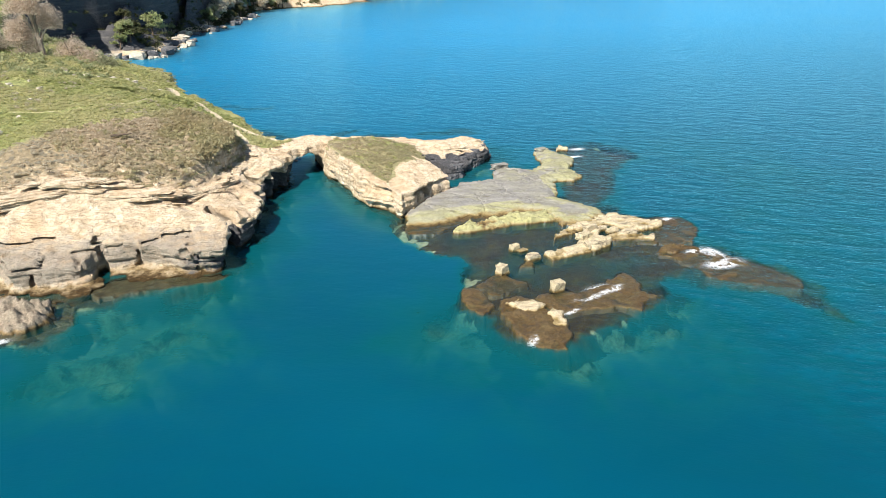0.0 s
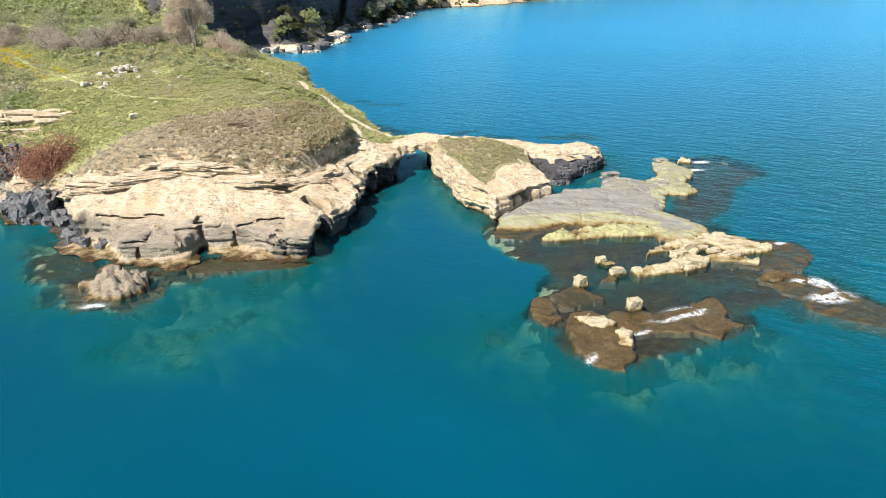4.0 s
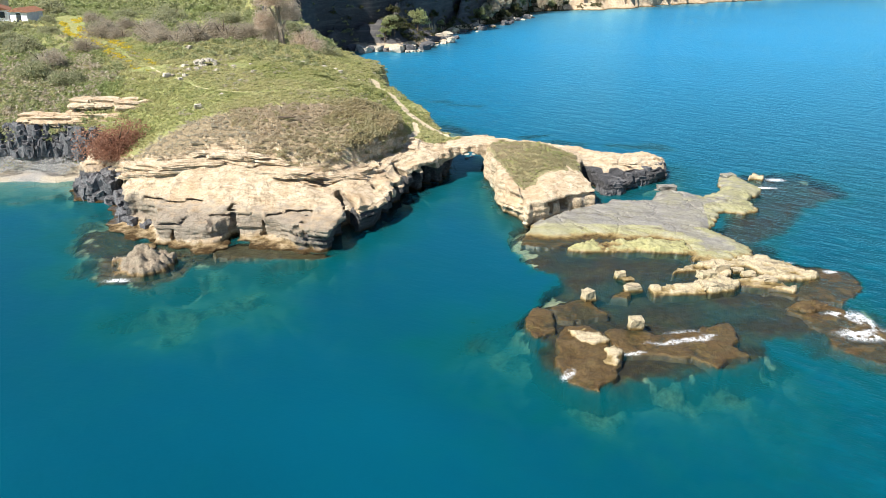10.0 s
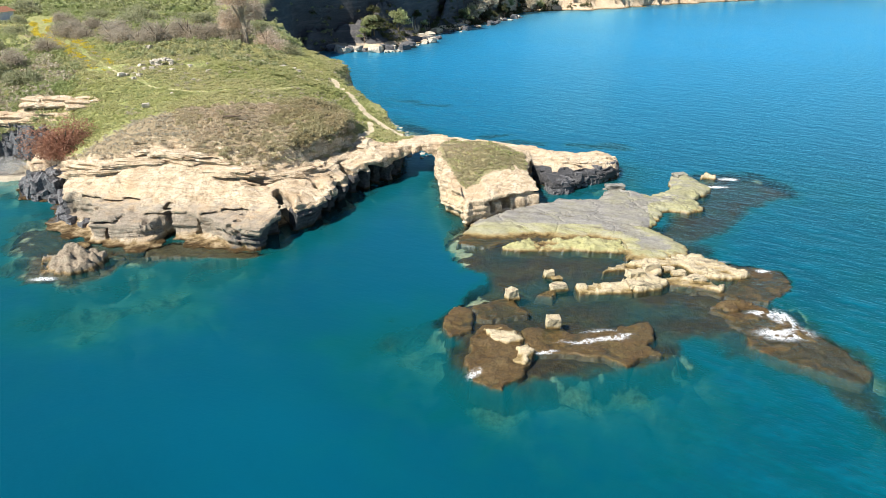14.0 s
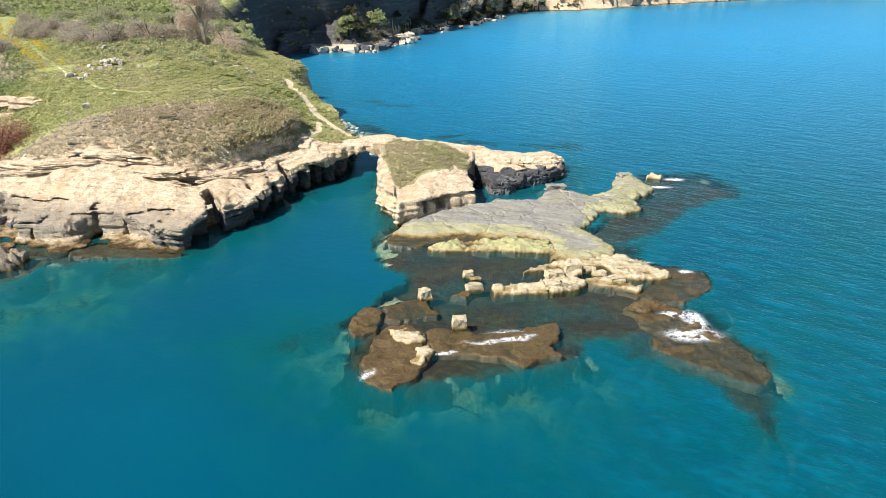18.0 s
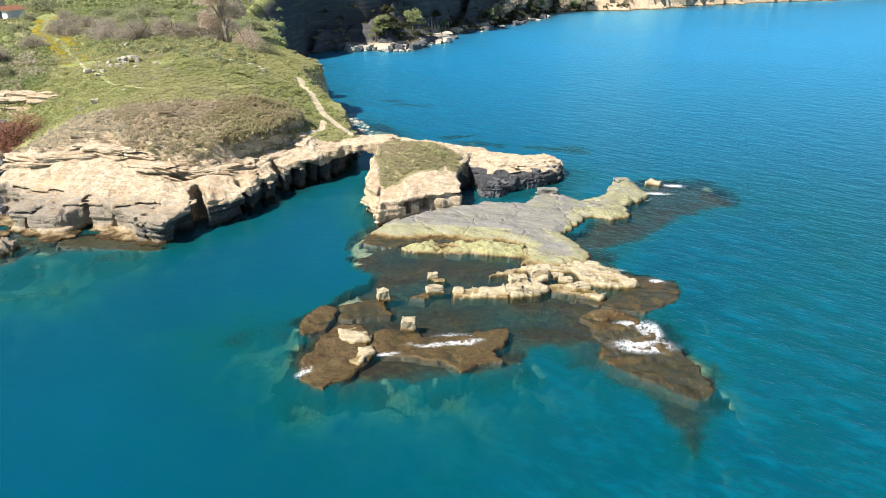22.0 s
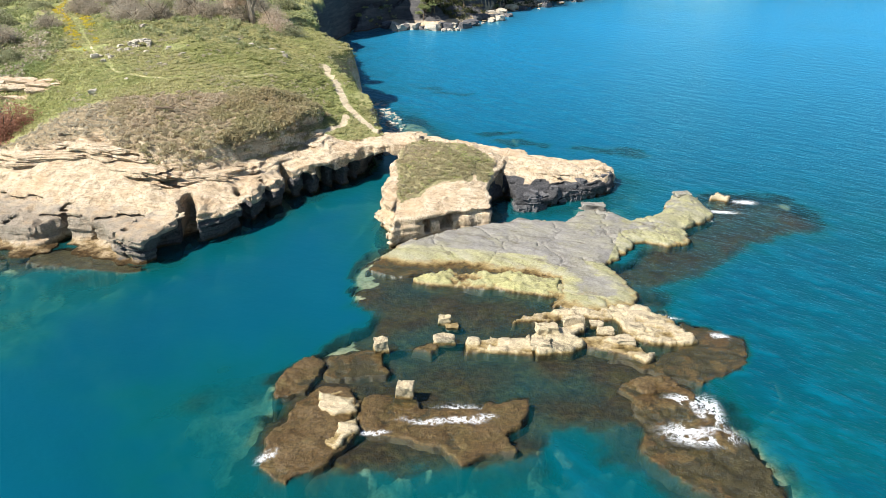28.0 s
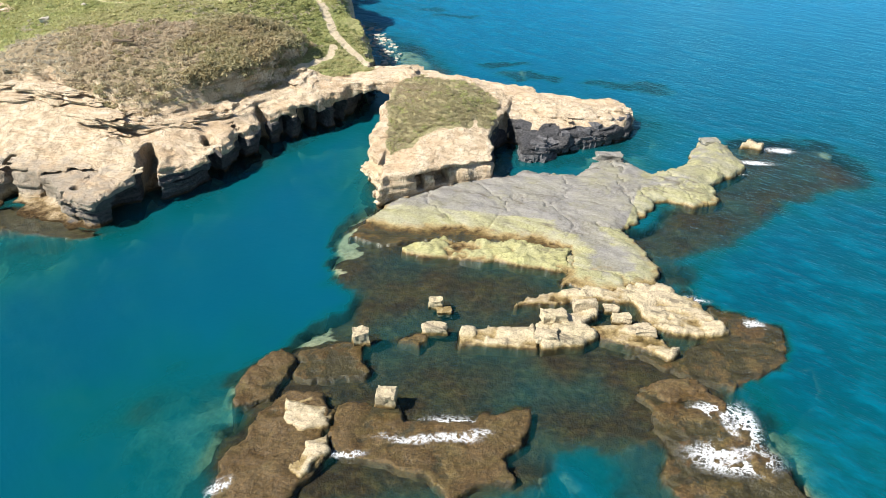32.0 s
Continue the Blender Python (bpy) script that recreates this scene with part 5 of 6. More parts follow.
brush_kinds = [leaf_cloud(44, (0.46, 0.46, 0.30), 0.11, rng, 0.3) for _ in range(6)]
low_kinds = [leaf_cloud(44, (0.75, 0.75, 0.6), 0.16, rng, 0.4) for _ in range(6)]
blade_kinds = []
for _ in range(6):
    n_ = 12
    foot = rng.uniform(-0.28, 0.28, (n_, 3)) * (1, 1, 0)
    tip = foot + np.stack([rng.normal(0, 0.12, n_), rng.normal(0, 0.12, n_), rng.uniform(0.06, 0.17, n_)], 1)
    w = np.stack([rng.normal(0, 0.06, n_), rng.normal(0, 0.06, n_), np.zeros(n_)], 1)
    blade_kinds.append(np.stack([foot - w, foot + w, tip + w * 0.3, tip - w * 0.3], 1))

in_turf = lambda x, y: outline_distance(x, y, TURF_LIP) < -0.2
in_brush = lambda x, y: (outline_distance(x, y, BRUSH) < 0.4 + 0.8 * fractal(x / 2, y / 2, None, 3, 301)) & (top_at(x, y) > 4.0)
off_track = lambda x, y: (along(x, y, ARCH_TRACK[1:]) > 0.75) & (along(x, y, SPUR_TRACK) > 0.6) & (along(x, y, MEADOW_TRACK) > 0.32)
off_saddle = lambda x, y: (outline_distance(x, y, SADDLE_BARE) > 0.2) | (outline_distance(x, y, SADDLE_TURF) < -0.1 + 0.5 * fractal(x, y, None, 2, 305))

dense = lambda x, y: in_brush(x, y) & (x + 0.35 * y + 3 * fractal(x / 4, y / 4, None, 2, 307) > -26)
sparse = lambda x, y: in_brush(x, y) & ~dense(x, y)
eastern = lambda x, y: x + 0.5 * y + 5 * fractal(x / 3, y / 3, None, 3, 309) > -13.5
clumps("dry_brush", "low dry brown heath covering the headland rim", "brush", scatter(5200, (-44, -10, 3, 29), lambda x, y: dense(x, y) & ~eastern(x, y), rng), brush_kinds, M_BRUSH, (0.6, 1.25))
clumps("green_heath", "dark olive heath on the eastern rim of the headland", "brush", scatter(5200, (-44, -10, 3, 29), lambda x, y: dense(x, y) & eastern(x, y), rng), low_kinds, M_HEATH, (0.45, 0.95))
clumps("green_heath", "scattered olive cushions among the dry heath", "brush", scatter(900, (-44, -10, 3, 29), lambda x, y: dense(x, y) & ~eastern(x, y) & (fractal(x / 2.5, y / 2.5, None, 3, 310) > 0.1), rng), low_kinds, M_HEATH, (0.4, 0.8))
clumps("dry_brush", "sparse greyish dead brush on the slope above the cliff", "brush", scatter(2200, (-46, -20, 3, 17), sparse, rng), brush_kinds, M_GREYSCRUB, (0.35, 0.9))
rim_edge = lambda x, y: (np.abs(outline_distance(x, y, BRUSH) + 0.85) < 0.6) & (x > -19) & (y < 26) & (x + 0.9 * y > -11)
clumps("rim_bushes", "dark olive bushes along the eastern rim of the heath", "bushes", scatter(6000, (-20, -9, 4, 27), rim_edge, rng), low_kinds, M_HEATH, (0.7, 1.25))
meadow = lambda x, y: in_turf(x, y) & ~in_brush(x, y) & off_track(x, y) & off_saddle(x, y)
clumps("grass", "short yellow-green meadow grass on the headland", "grass", scatter(34000, (-66, -4, 12, 70), meadow, rng), blade_kinds, M_GRASS, (0.7, 1.3))
clumps("low_herbs", "patchy low green herbs in the meadow", "herbs", scatter(5200, (-64, -9, 14, 66), lambda x, y: meadow(x, y) & (fractal(x / 6, y / 6, None, 4, 311) > 0.0), rng), low_kinds, M_SCRUB, (0.2, 0.55))
stack_grass = lambda x, y: outline_distance(x, y, STACK_TURF) < -0.2
clumps("grass", "dry tufted grass on top of the sea stack", "grass", scatter(900, (-3, 10, 2, 23), lambda x, y: stack_grass(x, y) & (fractal(x / 1.5, y / 1.5, None, 3, 315) > -0.35), rng), blade_kinds, M_GRASS, (0.6, 1.1))
clumps("low_herbs", "dry brown cushions of herbs on the sea stack", "herbs", scatter(4200, (-3, 10, 2, 23), lambda x, y: stack_grass(x, y) & (fractal(x / 2, y / 2, None, 3, 313) > -0.35), rng), low_kinds, M_BRUSH, (0.2, 0.45))
clumps("grey_herbs", "grey-green cushions of herbs scattered in the meadow", "herbs", scatter(3600, (-70, -12, 16, 66), lambda x, y: meadow(x, y) & (fractal(x / 5, y / 5, None, 3, 323) - 0.012 * (x + 45) > 0.05), rng), low_kinds, M_GREYSCRUB, (0.22, 0.7))
hill = lambda x, y: (outline_distance(x, y, COAST) < -4) & (along(x, y, MEADOW_TRACK) > 1.0) & (along(x, y, MEADOW_TRACK[5:]) > 2.6)
clumps("hill_scrub", "dense grey-green low scrub on the hillside", "scrub", scatter(8200, (-120, -25, 40, 165), hill, rng), low_kinds, M_SCRUB, (0.6, 1.7))
clumps("hill_scrub", "dark green scrub over the far hilltop", "scrub", scatter(5200, (-230, -48, 150, 300), hill, rng), low_kinds, M_SCRUB, (1.8, 4.0))
clumps("hill_scrub", "straw-coloured dry scrub on the hillside", "scrub", scatter(4200, (-135, -42, 18, 110), lambda x, y: hill(x, y) & (fractal(x / 8, y / 8, None, 3, 317) > 0.0), rng), low_kinds, M_GRASS, (0.5, 1.3))
clumps("hill_scrub", "grey dry scrub above the basalt wall", "scrub", scatter(2000, (-84, -52, 20, 48), lambda x, y: hill(x, y) & (x + 0.55 * y + 6 * fractal(x / 5, y / 5, None, 3, 327) < -34), rng), low_kinds, M_GREYSCRUB, (0.6, 1.5))
clumps("hill_scrub", "olive scrub among the dry bushes above the basalt wall", "scrub", scatter(3000, (-84, -50, 20, 50), lambda x, y: hill(x, y) & (x + 0.55 * y + 6 * fractal(x / 5, y / 5, None, 3, 328) < -32), rng), low_kinds, M_SCRUB, (0.6, 1.6))
near_flowers = lambda x, y: (along(x, y, MEADOW_TRACK[5:]) < 1.5 + 1.3 * fractal(x / 4, y / 4, None, 2, 319)) & (along(x, y, MEADOW_TRACK) > 0.7)
clumps("yellow_flowers", "bright yellow flowering weeds along the track", "flowers", scatter(5200, (-84, -48, 34, 90), near_flowers, rng), low_kinds, M_YELLOW, (0.4, 0.9))


def tube(points, radii, sides=7):
    """A bent, tapering round limb as one bmesh."""
    bm = bmesh.new()
    rings = []
    for i, (p, r) in enumerate(zip(points, radii)):
        d = (Vector(points[min(i + 1, len(points) - 1)]) - Vector(points[max(i - 1, 0)])).normalized()
        a = d.orthogonal().normalized()
        b = d.cross(a)
        rings.append([bm.verts.new(Vector(p) + r * (math.cos(k * math.tau / sides) * a + math.sin(k * math.tau / sides) * b)) for k in range(sides)])
    for lo, hi in zip(rings, rings[1:]):
        for k in range(sides):
            bm.faces.new((lo[k], lo[(k + 1) % sides], hi[(k + 1) % sides], hi[k]))
    bm.faces.new(rings[-1])
    return bm


def bush(name, radii, leaf, count, mat, label, category, seed, stems=5):
    rg = np.random.default_rng(seed)
    e = tagged(new(name), label, category)
    for k in range(stems):
        a = k * math.tau / stems + rg.uniform(-0.4, 0.4)
        tip = (math.cos(a) * radii[0] * 0.6, math.sin(a) * radii[1] * 0.6, radii[2] * rg.uniform(0.6, 0.9))
        part("stem", tube([(0, 0, -0.3), (tip[0] * 0.35, tip[1] * 0.35, tip[2] * 0.45), tip], [0.045 * radii[0], 0.03 * radii[0], 0.01], 5), M_BARK, e)
    lumps = []
    for k in range(5):
        a = rg.uniform(0, 6.28)
        o = np.array([math.cos(a) * radii[0] * 0.42, math.sin(a) * radii[1] * 0.42, radii[2] * rg.uniform(0.0, 0.3)]) * (k > 0)
        lumps.append(leaf_cloud(count // 5, np.array(radii) * rg.uniform(0.75, 1.0), leaf, rg, 0.35) + o)
    quads_object("crown", np.concatenate(lumps), mat, e)
    return e


def tree(name, height, spread, leaf, count, mat, label, seed, wood=None):
    rg = np.random.default_rng(seed)
    e = tagged(new(name), label, "tree")
    lean = rg.uniform(-0.08, 0.08, 2) * height
    part("trunk", tube([(0, 0, -0.5), (lean[0] * 0.3, lean[1] * 0.3, height * 0.25), (lean[0], lean[1], height * 0.62), (lean[0] * 1.3, lean[1] * 1.3, height * 0.9)],
                       [0.05 * height, 0.036 * height, 0.02 * height, 0.006 * height]), wood or M_BARK, e)
    lumps = []
    for k in range(8):
        a, h = k * 2.4 + rg.uniform(-0.3, 0.3), rg.uniform(0.22, 0.8) * height
        reach = spread * rg.uniform(0.4, 0.75) * (1.15 - 0.6 * h / height)
        tip = (lean[0] + math.cos(a) * reach, lean[1] + math.sin(a) * reach, h + 0.12 * height)
        part("limb", tube([(lean[0] * 0.6, lean[1] * 0.6, h * 0.7), ((lean[0] + tip[0]) / 2, (lean[1] + tip[1]) / 2, h), tip], [0.016 * height, 0.010 * height, 0.004 * height], 5), wood or M_BARK, e)
        lumps.append(leaf_cloud(count // 8, (spread * rg.uniform(0.42, 0.62), spread * rg.uniform(0.42, 0.62), height * rg.uniform(0.22, 0.32)), leaf, rg, 0.25) + np.array([tip[0], tip[1], tip[2] - 0.05 * height]))
    quads_object("crown", np.concatenate(lumps), mat, e)
    return e


def at_ground(x, y, turn=0.0, sink=0.0):
    z = float(ground_at(np.array([x], float), np.array([y], float))[0])
    return pose(x, y, z - sink, 0, 0, turn)


grey_bush = [bush("bush", (2.8, 2.6, 2.9), 0.11, 6500, M_TAUPE, "leafless grey-brown rounded bush on the hillside", "bush", 400 + k) for k in range(2)]
green_bush = [bush("bush", (2.5, 2.5, 2.2), 0.14, 5200, M_BUSH, "dense dark green rounded bush on the hillside", "bush", 410 + k) for k in range(2)]
for b_ in grey_bush + green_bush:
    tagged(b_, group="hillside bushes")
GREY = [(-59.2, 58.3), (-47.6, 49.3), (-51.0, 52.2), (-45.4, 51.6), (-54.7, 58.7), (-61.4, 68), (-70.6, 77.5), (-41.5, 57.5), (-63, 60), (-43, 60), (-48.6, 53), (-57, 63), (-39, 63), (-36, 66), (-53, 55), (-66, 72), (-61, 48), (-64, 40)]
GREEN = [(-66, 66), (-45, 64), (-50, 66), (-57, 75), (-38, 68), (-74, 66), (-80, 80), (-69, 88), (-47, 84), (-60, 90), (-38, 72), (-84, 70), (-90, 84), (-72, 50), (-78, 58), (-66, 44), (-70, 36), (-64, 36), (-58, 33), (-86, 96), (-54, 96), (-34, 78)]
for spots, kinds in ((GREY, grey_bush), (GREEN, green_bush)):
    for k, (x_, y_) in enumerate(spots):
        m = at_ground(x_, y_, 67 * k, 0.15) @ Matrix.Scale(0.85 + 0.13 * (k % 5), 4)
        if k < len(kinds):
            kinds[k].matrix_basis = m
        else:
            copy_thing(kinds[k % len(kinds)], m)

red = bush("red_bush", (3.9, 3.0, 4.2), 0.13, 14000, M_REDBUSH, "rust-red rounded bush at the cliff edge by the beach", "bush", 431, 7)
red.matrix_basis = at_ground(-45.6, 13.6, 0, 0.9)
tan_tree = tree("tamarisk_tree", 14.5, 4.8, 0.12, 26000, M_TREE, "bare tan tamarisk tree at the plateau edge", 441, M_TWIG)
tan_tree.matrix_basis = at_ground(-32.6, 57.5, 0, 2.4)
for k, (x_, y_, r_, h_, mt, lb) in enumerate([(-29.0, 55.5, 2.6, 3.6, M_TREE, "tan twiggy bush beside the tamarisk tree"), (-26.8, 53.0, 2.4, 2.8, M_TREE, "tan twiggy bush at the plateau edge"),
                                              (-24.6, 52.0, 2.0, 2.4, M_BUSH, "olive bush below the tamarisk tree"), (-35.0, 57.0, 2.2, 2.8, M_TAUPE, "grey twiggy bush by the tamarisk tree")]):
    bush("bush", (r_, r_, h_), 0.11, 4200, mt, lb, "bush", 442 + k).matrix_basis = at_ground(x_, y_, 40 * k, 0.2)


def boulder(name, size, mat, seed, label="", category="rock", group="", cuts=5, square=0.0):
    """A blocky broken stone with its foot at its origin."""
    rg = np.random.default_rng(seed)
    bm = bmesh.new()
    bmesh.ops.create_cube(bm, size=1.0)
    bmesh.ops.subdivide_edges(bm, edges=bm.edges[:], cuts=cuts, use_grid_fill=True)
    p = np.array([v.co for v in bm.verts])
    r = np.linalg.norm(p, axis=1)
    p *= (1 - (1 - square) * (1 - (0.62 + 0.38 * (0.5 / np.maximum(np.abs(p).max(1), 1e-6)) * np.minimum(1, 0.62 / np.maximum(r, 1e-6)))))[:, None]
    off = rg.uniform(0, 50, 3)
    for ax in range(3):
        p[:, ax] += (0.19 - 0.08 * square) * fractal(p[:, 0] * 2.0 + off[0] + 9 * ax, p[:, 1] * 2.0 + off[1], p[:, 2] * 2.0 + off[2], 3, seed, 0.6)
    p[:, 2] += 0.42
    p = p * np.array(size)
    for v, q in zip(bm.verts, p):
        v.co = q
    me = bpy.data.meshes.new(name)
    bm.to_mesh(me)
    bm.free()
    me.materials.append(mat)
    return tagged(new(name, me), label, category, group)


# pale blocks left standing on the reef: x, y, foot, size, turn
BLOCKS = [(5.6, -21.6, 0.0, (1.05, 0.85, 1.05), 4), (7.2, -15.0, -0.1, (1.5, 0.7, 0.8), 6), (6.9, -12.2, -0.1, (0.85, 0.7, 0.75), 10), (7.5, -12.7, -0.25, (0.9, 0.7, 0.5), 10),
          (3.0, -16.6, -0.1, (0.9, 0.8, 1.1), 20), (16.4, -11.4, 0.1, (1.5, 0.7, 0.9), 12), (18.0, -11.2, 0.0, (0.9, 0.5, 0.55), 0), (18.6, -12.2, 0.0, (1.2, 0.7, 0.6), 5),
          (14.4, -13.1, 0.3, (1.5, 1.0, 0.75), 12), (14.0, -14.9, 0.25, (1.3, 0.9, 0.6), 5), (20.0, -13.4, 0.1, (1.2, 0.7, 0.5), 8), (28.4, 16.6, 0.3, (1.6, 1.2, 0.8), 15), (18.9, 11.8, 0.45, (2.2, 0.9, 0.7), 10)]
for k, (x_, y_, z_, size, turn) in enumerate(BLOCKS):
    b_ = boulder("block", size, M_REEF_CREAM if k < 11 else M_REEF_GREY, 500 + k, "weathered pale limestone block standing on the reef", "rock", "blocks on the reef", square=0.75)
    b_.matrix_basis = pose(x_, y_, z_, 0, 0, turn)

# stones on the meadow
for k in range(40):
    a = rng.uniform(0, 6.28)
    r_ = abs(rng.normal(0, 2.1))
    s = rng.uniform(0.22, 0.75)
    b_ = boulder("stone", (s * 1.3, s, s * 0.8), M_STONE, 540 + k, "grey-white limestone stone of a heap on the meadow", "stone", "stones on the meadow", 2)
    b_.matrix_basis = at_ground(-40.5 + 2.0 * r_ * math.cos(a), 35 + r_ * math.sin(a), rng.uniform(0, 360), 0.1)
for k, (x_, y_) in enumerate([(-29, 41.5), (-27.5, 42.6), (-26, 41.4), (-24.4, 42.2), (-22.6, 41.2), (-21.8, 40), (-19, 38), (-34, 28.5), (-42, 29.5), (-30, 44.5), (-31.5, 43.5), (-35, 22), (-63, 31), (-62, 31.6), (-45, 46), (-37, 18)]):
    s = rng.uniform(0.35, 0.7)
    b_ = boulder("stone", (s * 1.2, s, s * 0.8), M_STONE, 570 + k, "single pale limestone stone in the grass", "stone", "stones on the meadow", 2)
    b_.matrix_basis = at_ground(x_, y_, rng.uniform(0, 360), 0.05)
log = tagged(new("driftwood_log"), "grey weathered log lying in the brush", "log")
part("stem", tube([(0, 0, 0.15), (1.0, 0.15, 0.2), (2.0, 0.1, 0.25)], [0.13, 0.12, 0.08]), M_BARK, log)
part("branch", tube([(1.4, 0.1, 0.25), (1.8, 0.5, 0.5), (2.1, 0.7, 0.55)], [0.06, 0.04, 0.02], 5), M_BARK, log)
log.matrix_basis = at_ground(-26.6, 12.3, -4, -0.2)


def stones_stuff(name, label, count, box, ok, sizes, mat, level):
    """Many small stones joined in one mesh."""
    kinds = [boulder("stone_pattern", (1, 0.8, 0.6), mat, 620 + k, cuts=1) for k in range(4)]
    shapes = []
    for o in kinds:
        q = np.array([v.co for v in o.data.vertices])
        f = [tuple(p_.vertices) for p_ in o.data.polygons]
        shapes.append((q, np.array(f)))
        bpy.data.objects.remove(o)
    x_, y_ = rng.uniform(box[0], box[1], count), rng.uniform(box[2], box[3], count)
    keep = ok(x_, y_)
    v, f, n0 = [], [], 0
    for x1, y1 in zip(x_[keep], y_[keep]):
        q, g = shapes[rng.integers(4)]
        t, s = rng.uniform(0, 6.28), rng.uniform(*sizes)
        r_ = np.array([[math.cos(t), -math.sin(t), 0], [math.sin(t), math.cos(t), 0], [0, 0, 1]])
        v.append(q @ r_.T * s + (x1, y1, level(x1, y1)))
        f.append(g + n0)
        n0 += len(q)
    return tagged(mesh_object(name, np.concatenate(v), np.concatenate(f), mat, smooth=False), label, "stones", kind="stuff")


n = Nodes("basalt")
fine = n.noise(4.0, 6, 0.7)
M_BASALT = n.finish(n.ramp(fine, (0.28, (0.025, 0.025, 0.029)), (0.55, (0.11, 0.108, 0.112)), (0.8, (0.24, 0.23, 0.22))), 0.8, n.bump(fine, 0.8, 0.1), 0.3)
n = Nodes("grey_beach_cobbles")
M_COBBLE = n.finish(n.ramp(n.island(), (0.0, (0.22, 0.218, 0.215)), (0.6, (0.33, 0.325, 0.315)), (1.0, (0.46, 0.44, 0.40))), 0.85)
stones_stuff("beach_cobbles", "grey and pale cobbles on the small beach", 7000, (-66, -47, 15, 20.5), lambda a, b: (outline_distance(a, b, SHINGLE) < 0) & (b > 17.2 + fractal(a / 2, b / 2, None, 2, 335)), (0.05, 0.15), M_COBBLE, lambda a, b: 0.05 + 0.46 * max(b - 14.8, 0))
stones_stuff("shore_stones", "pale stones in the shallows behind the arch", 700, (-14, 4, 27, 55), lambda a, b: (np.abs(outline_distance(a, b, COAST) - 1.8) < 2.2) & (outline_distance(a, b, STACK) > 0.5), (0.3, 0.85), M_STONE, lambda a, b: -0.28)

# basalt wall over the small beach: upright broken columns
wall = tagged(new("basalt_wall"), "black broken basalt columns behind the small beach", "rock wall")
shapes = [boulder("column", (1.3, 1.2, 1.0), M_BASALT, 650 + k, cuts=2) for k in range(5)]
for k in range(230):
    x_ = -66 + 17.5 * rng.random()
    tier = k % 3
    src = shapes[k % 5]
    o = src if k < 5 else src.copy()
    if k >= 5:
        scene.collection.objects.link(o)
    o.parent = wall
    for key in ("label", "category", "group"):
        if key in o:
            del o[key]
    o.name = "column"
    o.matrix_basis = pose(x_, 19.5 + 0.5 * math.sin(x_) + 0.5 * tier + rng.uniform(-0.4, 0.3), 2.5 + 0.95 * tier + rng.uniform(-0.25, 0.2), rng.uniform(-9, 9), rng.uniform(-9, 9), rng.uniform(0, 360)) @ Matrix.Diagonal((rng.uniform(0.35, 0.9), rng.uniform(0.4, 0.9), rng.uniform(0.8, 1.7), 1))
for k, (x_, y_, s) in enumerate([(-48.6, 11.4, 1.7), (-47.0, 10.4, 1.9), (-45.4, 10.0, 1.8), (-44.2, 9.2, 1.5), (-47.4, 11.9, 2.0), (-45.9, 11.2, 2.1), (-42.0, 4.2, 1.3), (-41.4, 2.4, 1.3), (-40.4, 1.2, 1.1), (-49.6, 12.3, 1.2), (-38.4, 0.3, 1.0), (-49.0, 10.8, 1.0), (-48.2, 9.9, 1.3), (-46.4, 9.4, 1.4), (-44.8, 8.4, 1.1), (-47.2, 9.0, 0.9), (-43.4, 7.4, 1.2)]):
    b_ = boulder("basalt_boulder", (s * 1.3, s, s * (1.75 if y_ > 9.6 else 1.2)), M_BASALT, 660 + k, "jagged black basalt boulder at the cliff foot", "rock", "basalt boulders")
    b_.matrix_basis = pose(x_, y_, -0.4, 0, 0, 41 * k)

# thin beds that crop out below the rim of the headland
RIM = [(-41, 7.6), (-37, 6.6), (-32, 7.6), (-27, 6.0), (-23, 4.4), (-19, 5.6), (-17, 7.6)]
band = tagged(new("ledge_band"), "thin broken cream limestone beds along the headland rim", "rock ledges")
plates = [boulder("ledge", (1, 1, 1), M_COAST, 690 + k, cuts=4) for k in range(6)]
leng = [math.dist(a, b) for a, b in zip(RIM, RIM[1:])]
for k in range(120):
    row = (k * 2) % 3
    s = (k / 120 + rng.uniform(-0.01, 0.01)) % 1.0 * sum(leng)
    i_ = 0
    while s > leng[i_]:
        s -= leng[i_]
        i_ += 1
    (xa, ya), (xb, yb) = RIM[i_], RIM[i_ + 1]
    row = row if i_ < 4 else 0
    w_ = s / leng[i_]
    ang = math.atan2(yb - ya, xb - xa)
    off = 0.1 + 0.62 * row
    x_, y_ = xa + (xb - xa) * w_ + math.sin(ang) * off, ya + (yb - ya) * w_ - math.cos(ang) * off
    o = plates[k] if k < 6 else plates[k % 6].copy()
    if k >= 6:
        scene.collection.objects.link(o)
    o.parent = band
    for key in ("label", "category", "group"):
        if key in o:
            del o[key]
    o.name = "ledge"
    z_ = float(top_at(np.array([x_]), np.array([y_]))[0])
    o.matrix_basis = pose(x_, y_, z_ - 0.14, rng.uniform(-2, 2), rng.uniform(-1.5, 1.5), math.degrees(ang) + rng.uniform(-4, 4)) @ Matrix.Diagonal((rng.uniform(2.4, 6.0), rng.uniform(0.8, 1.3), rng.uniform(0.24, 0.42), 1))

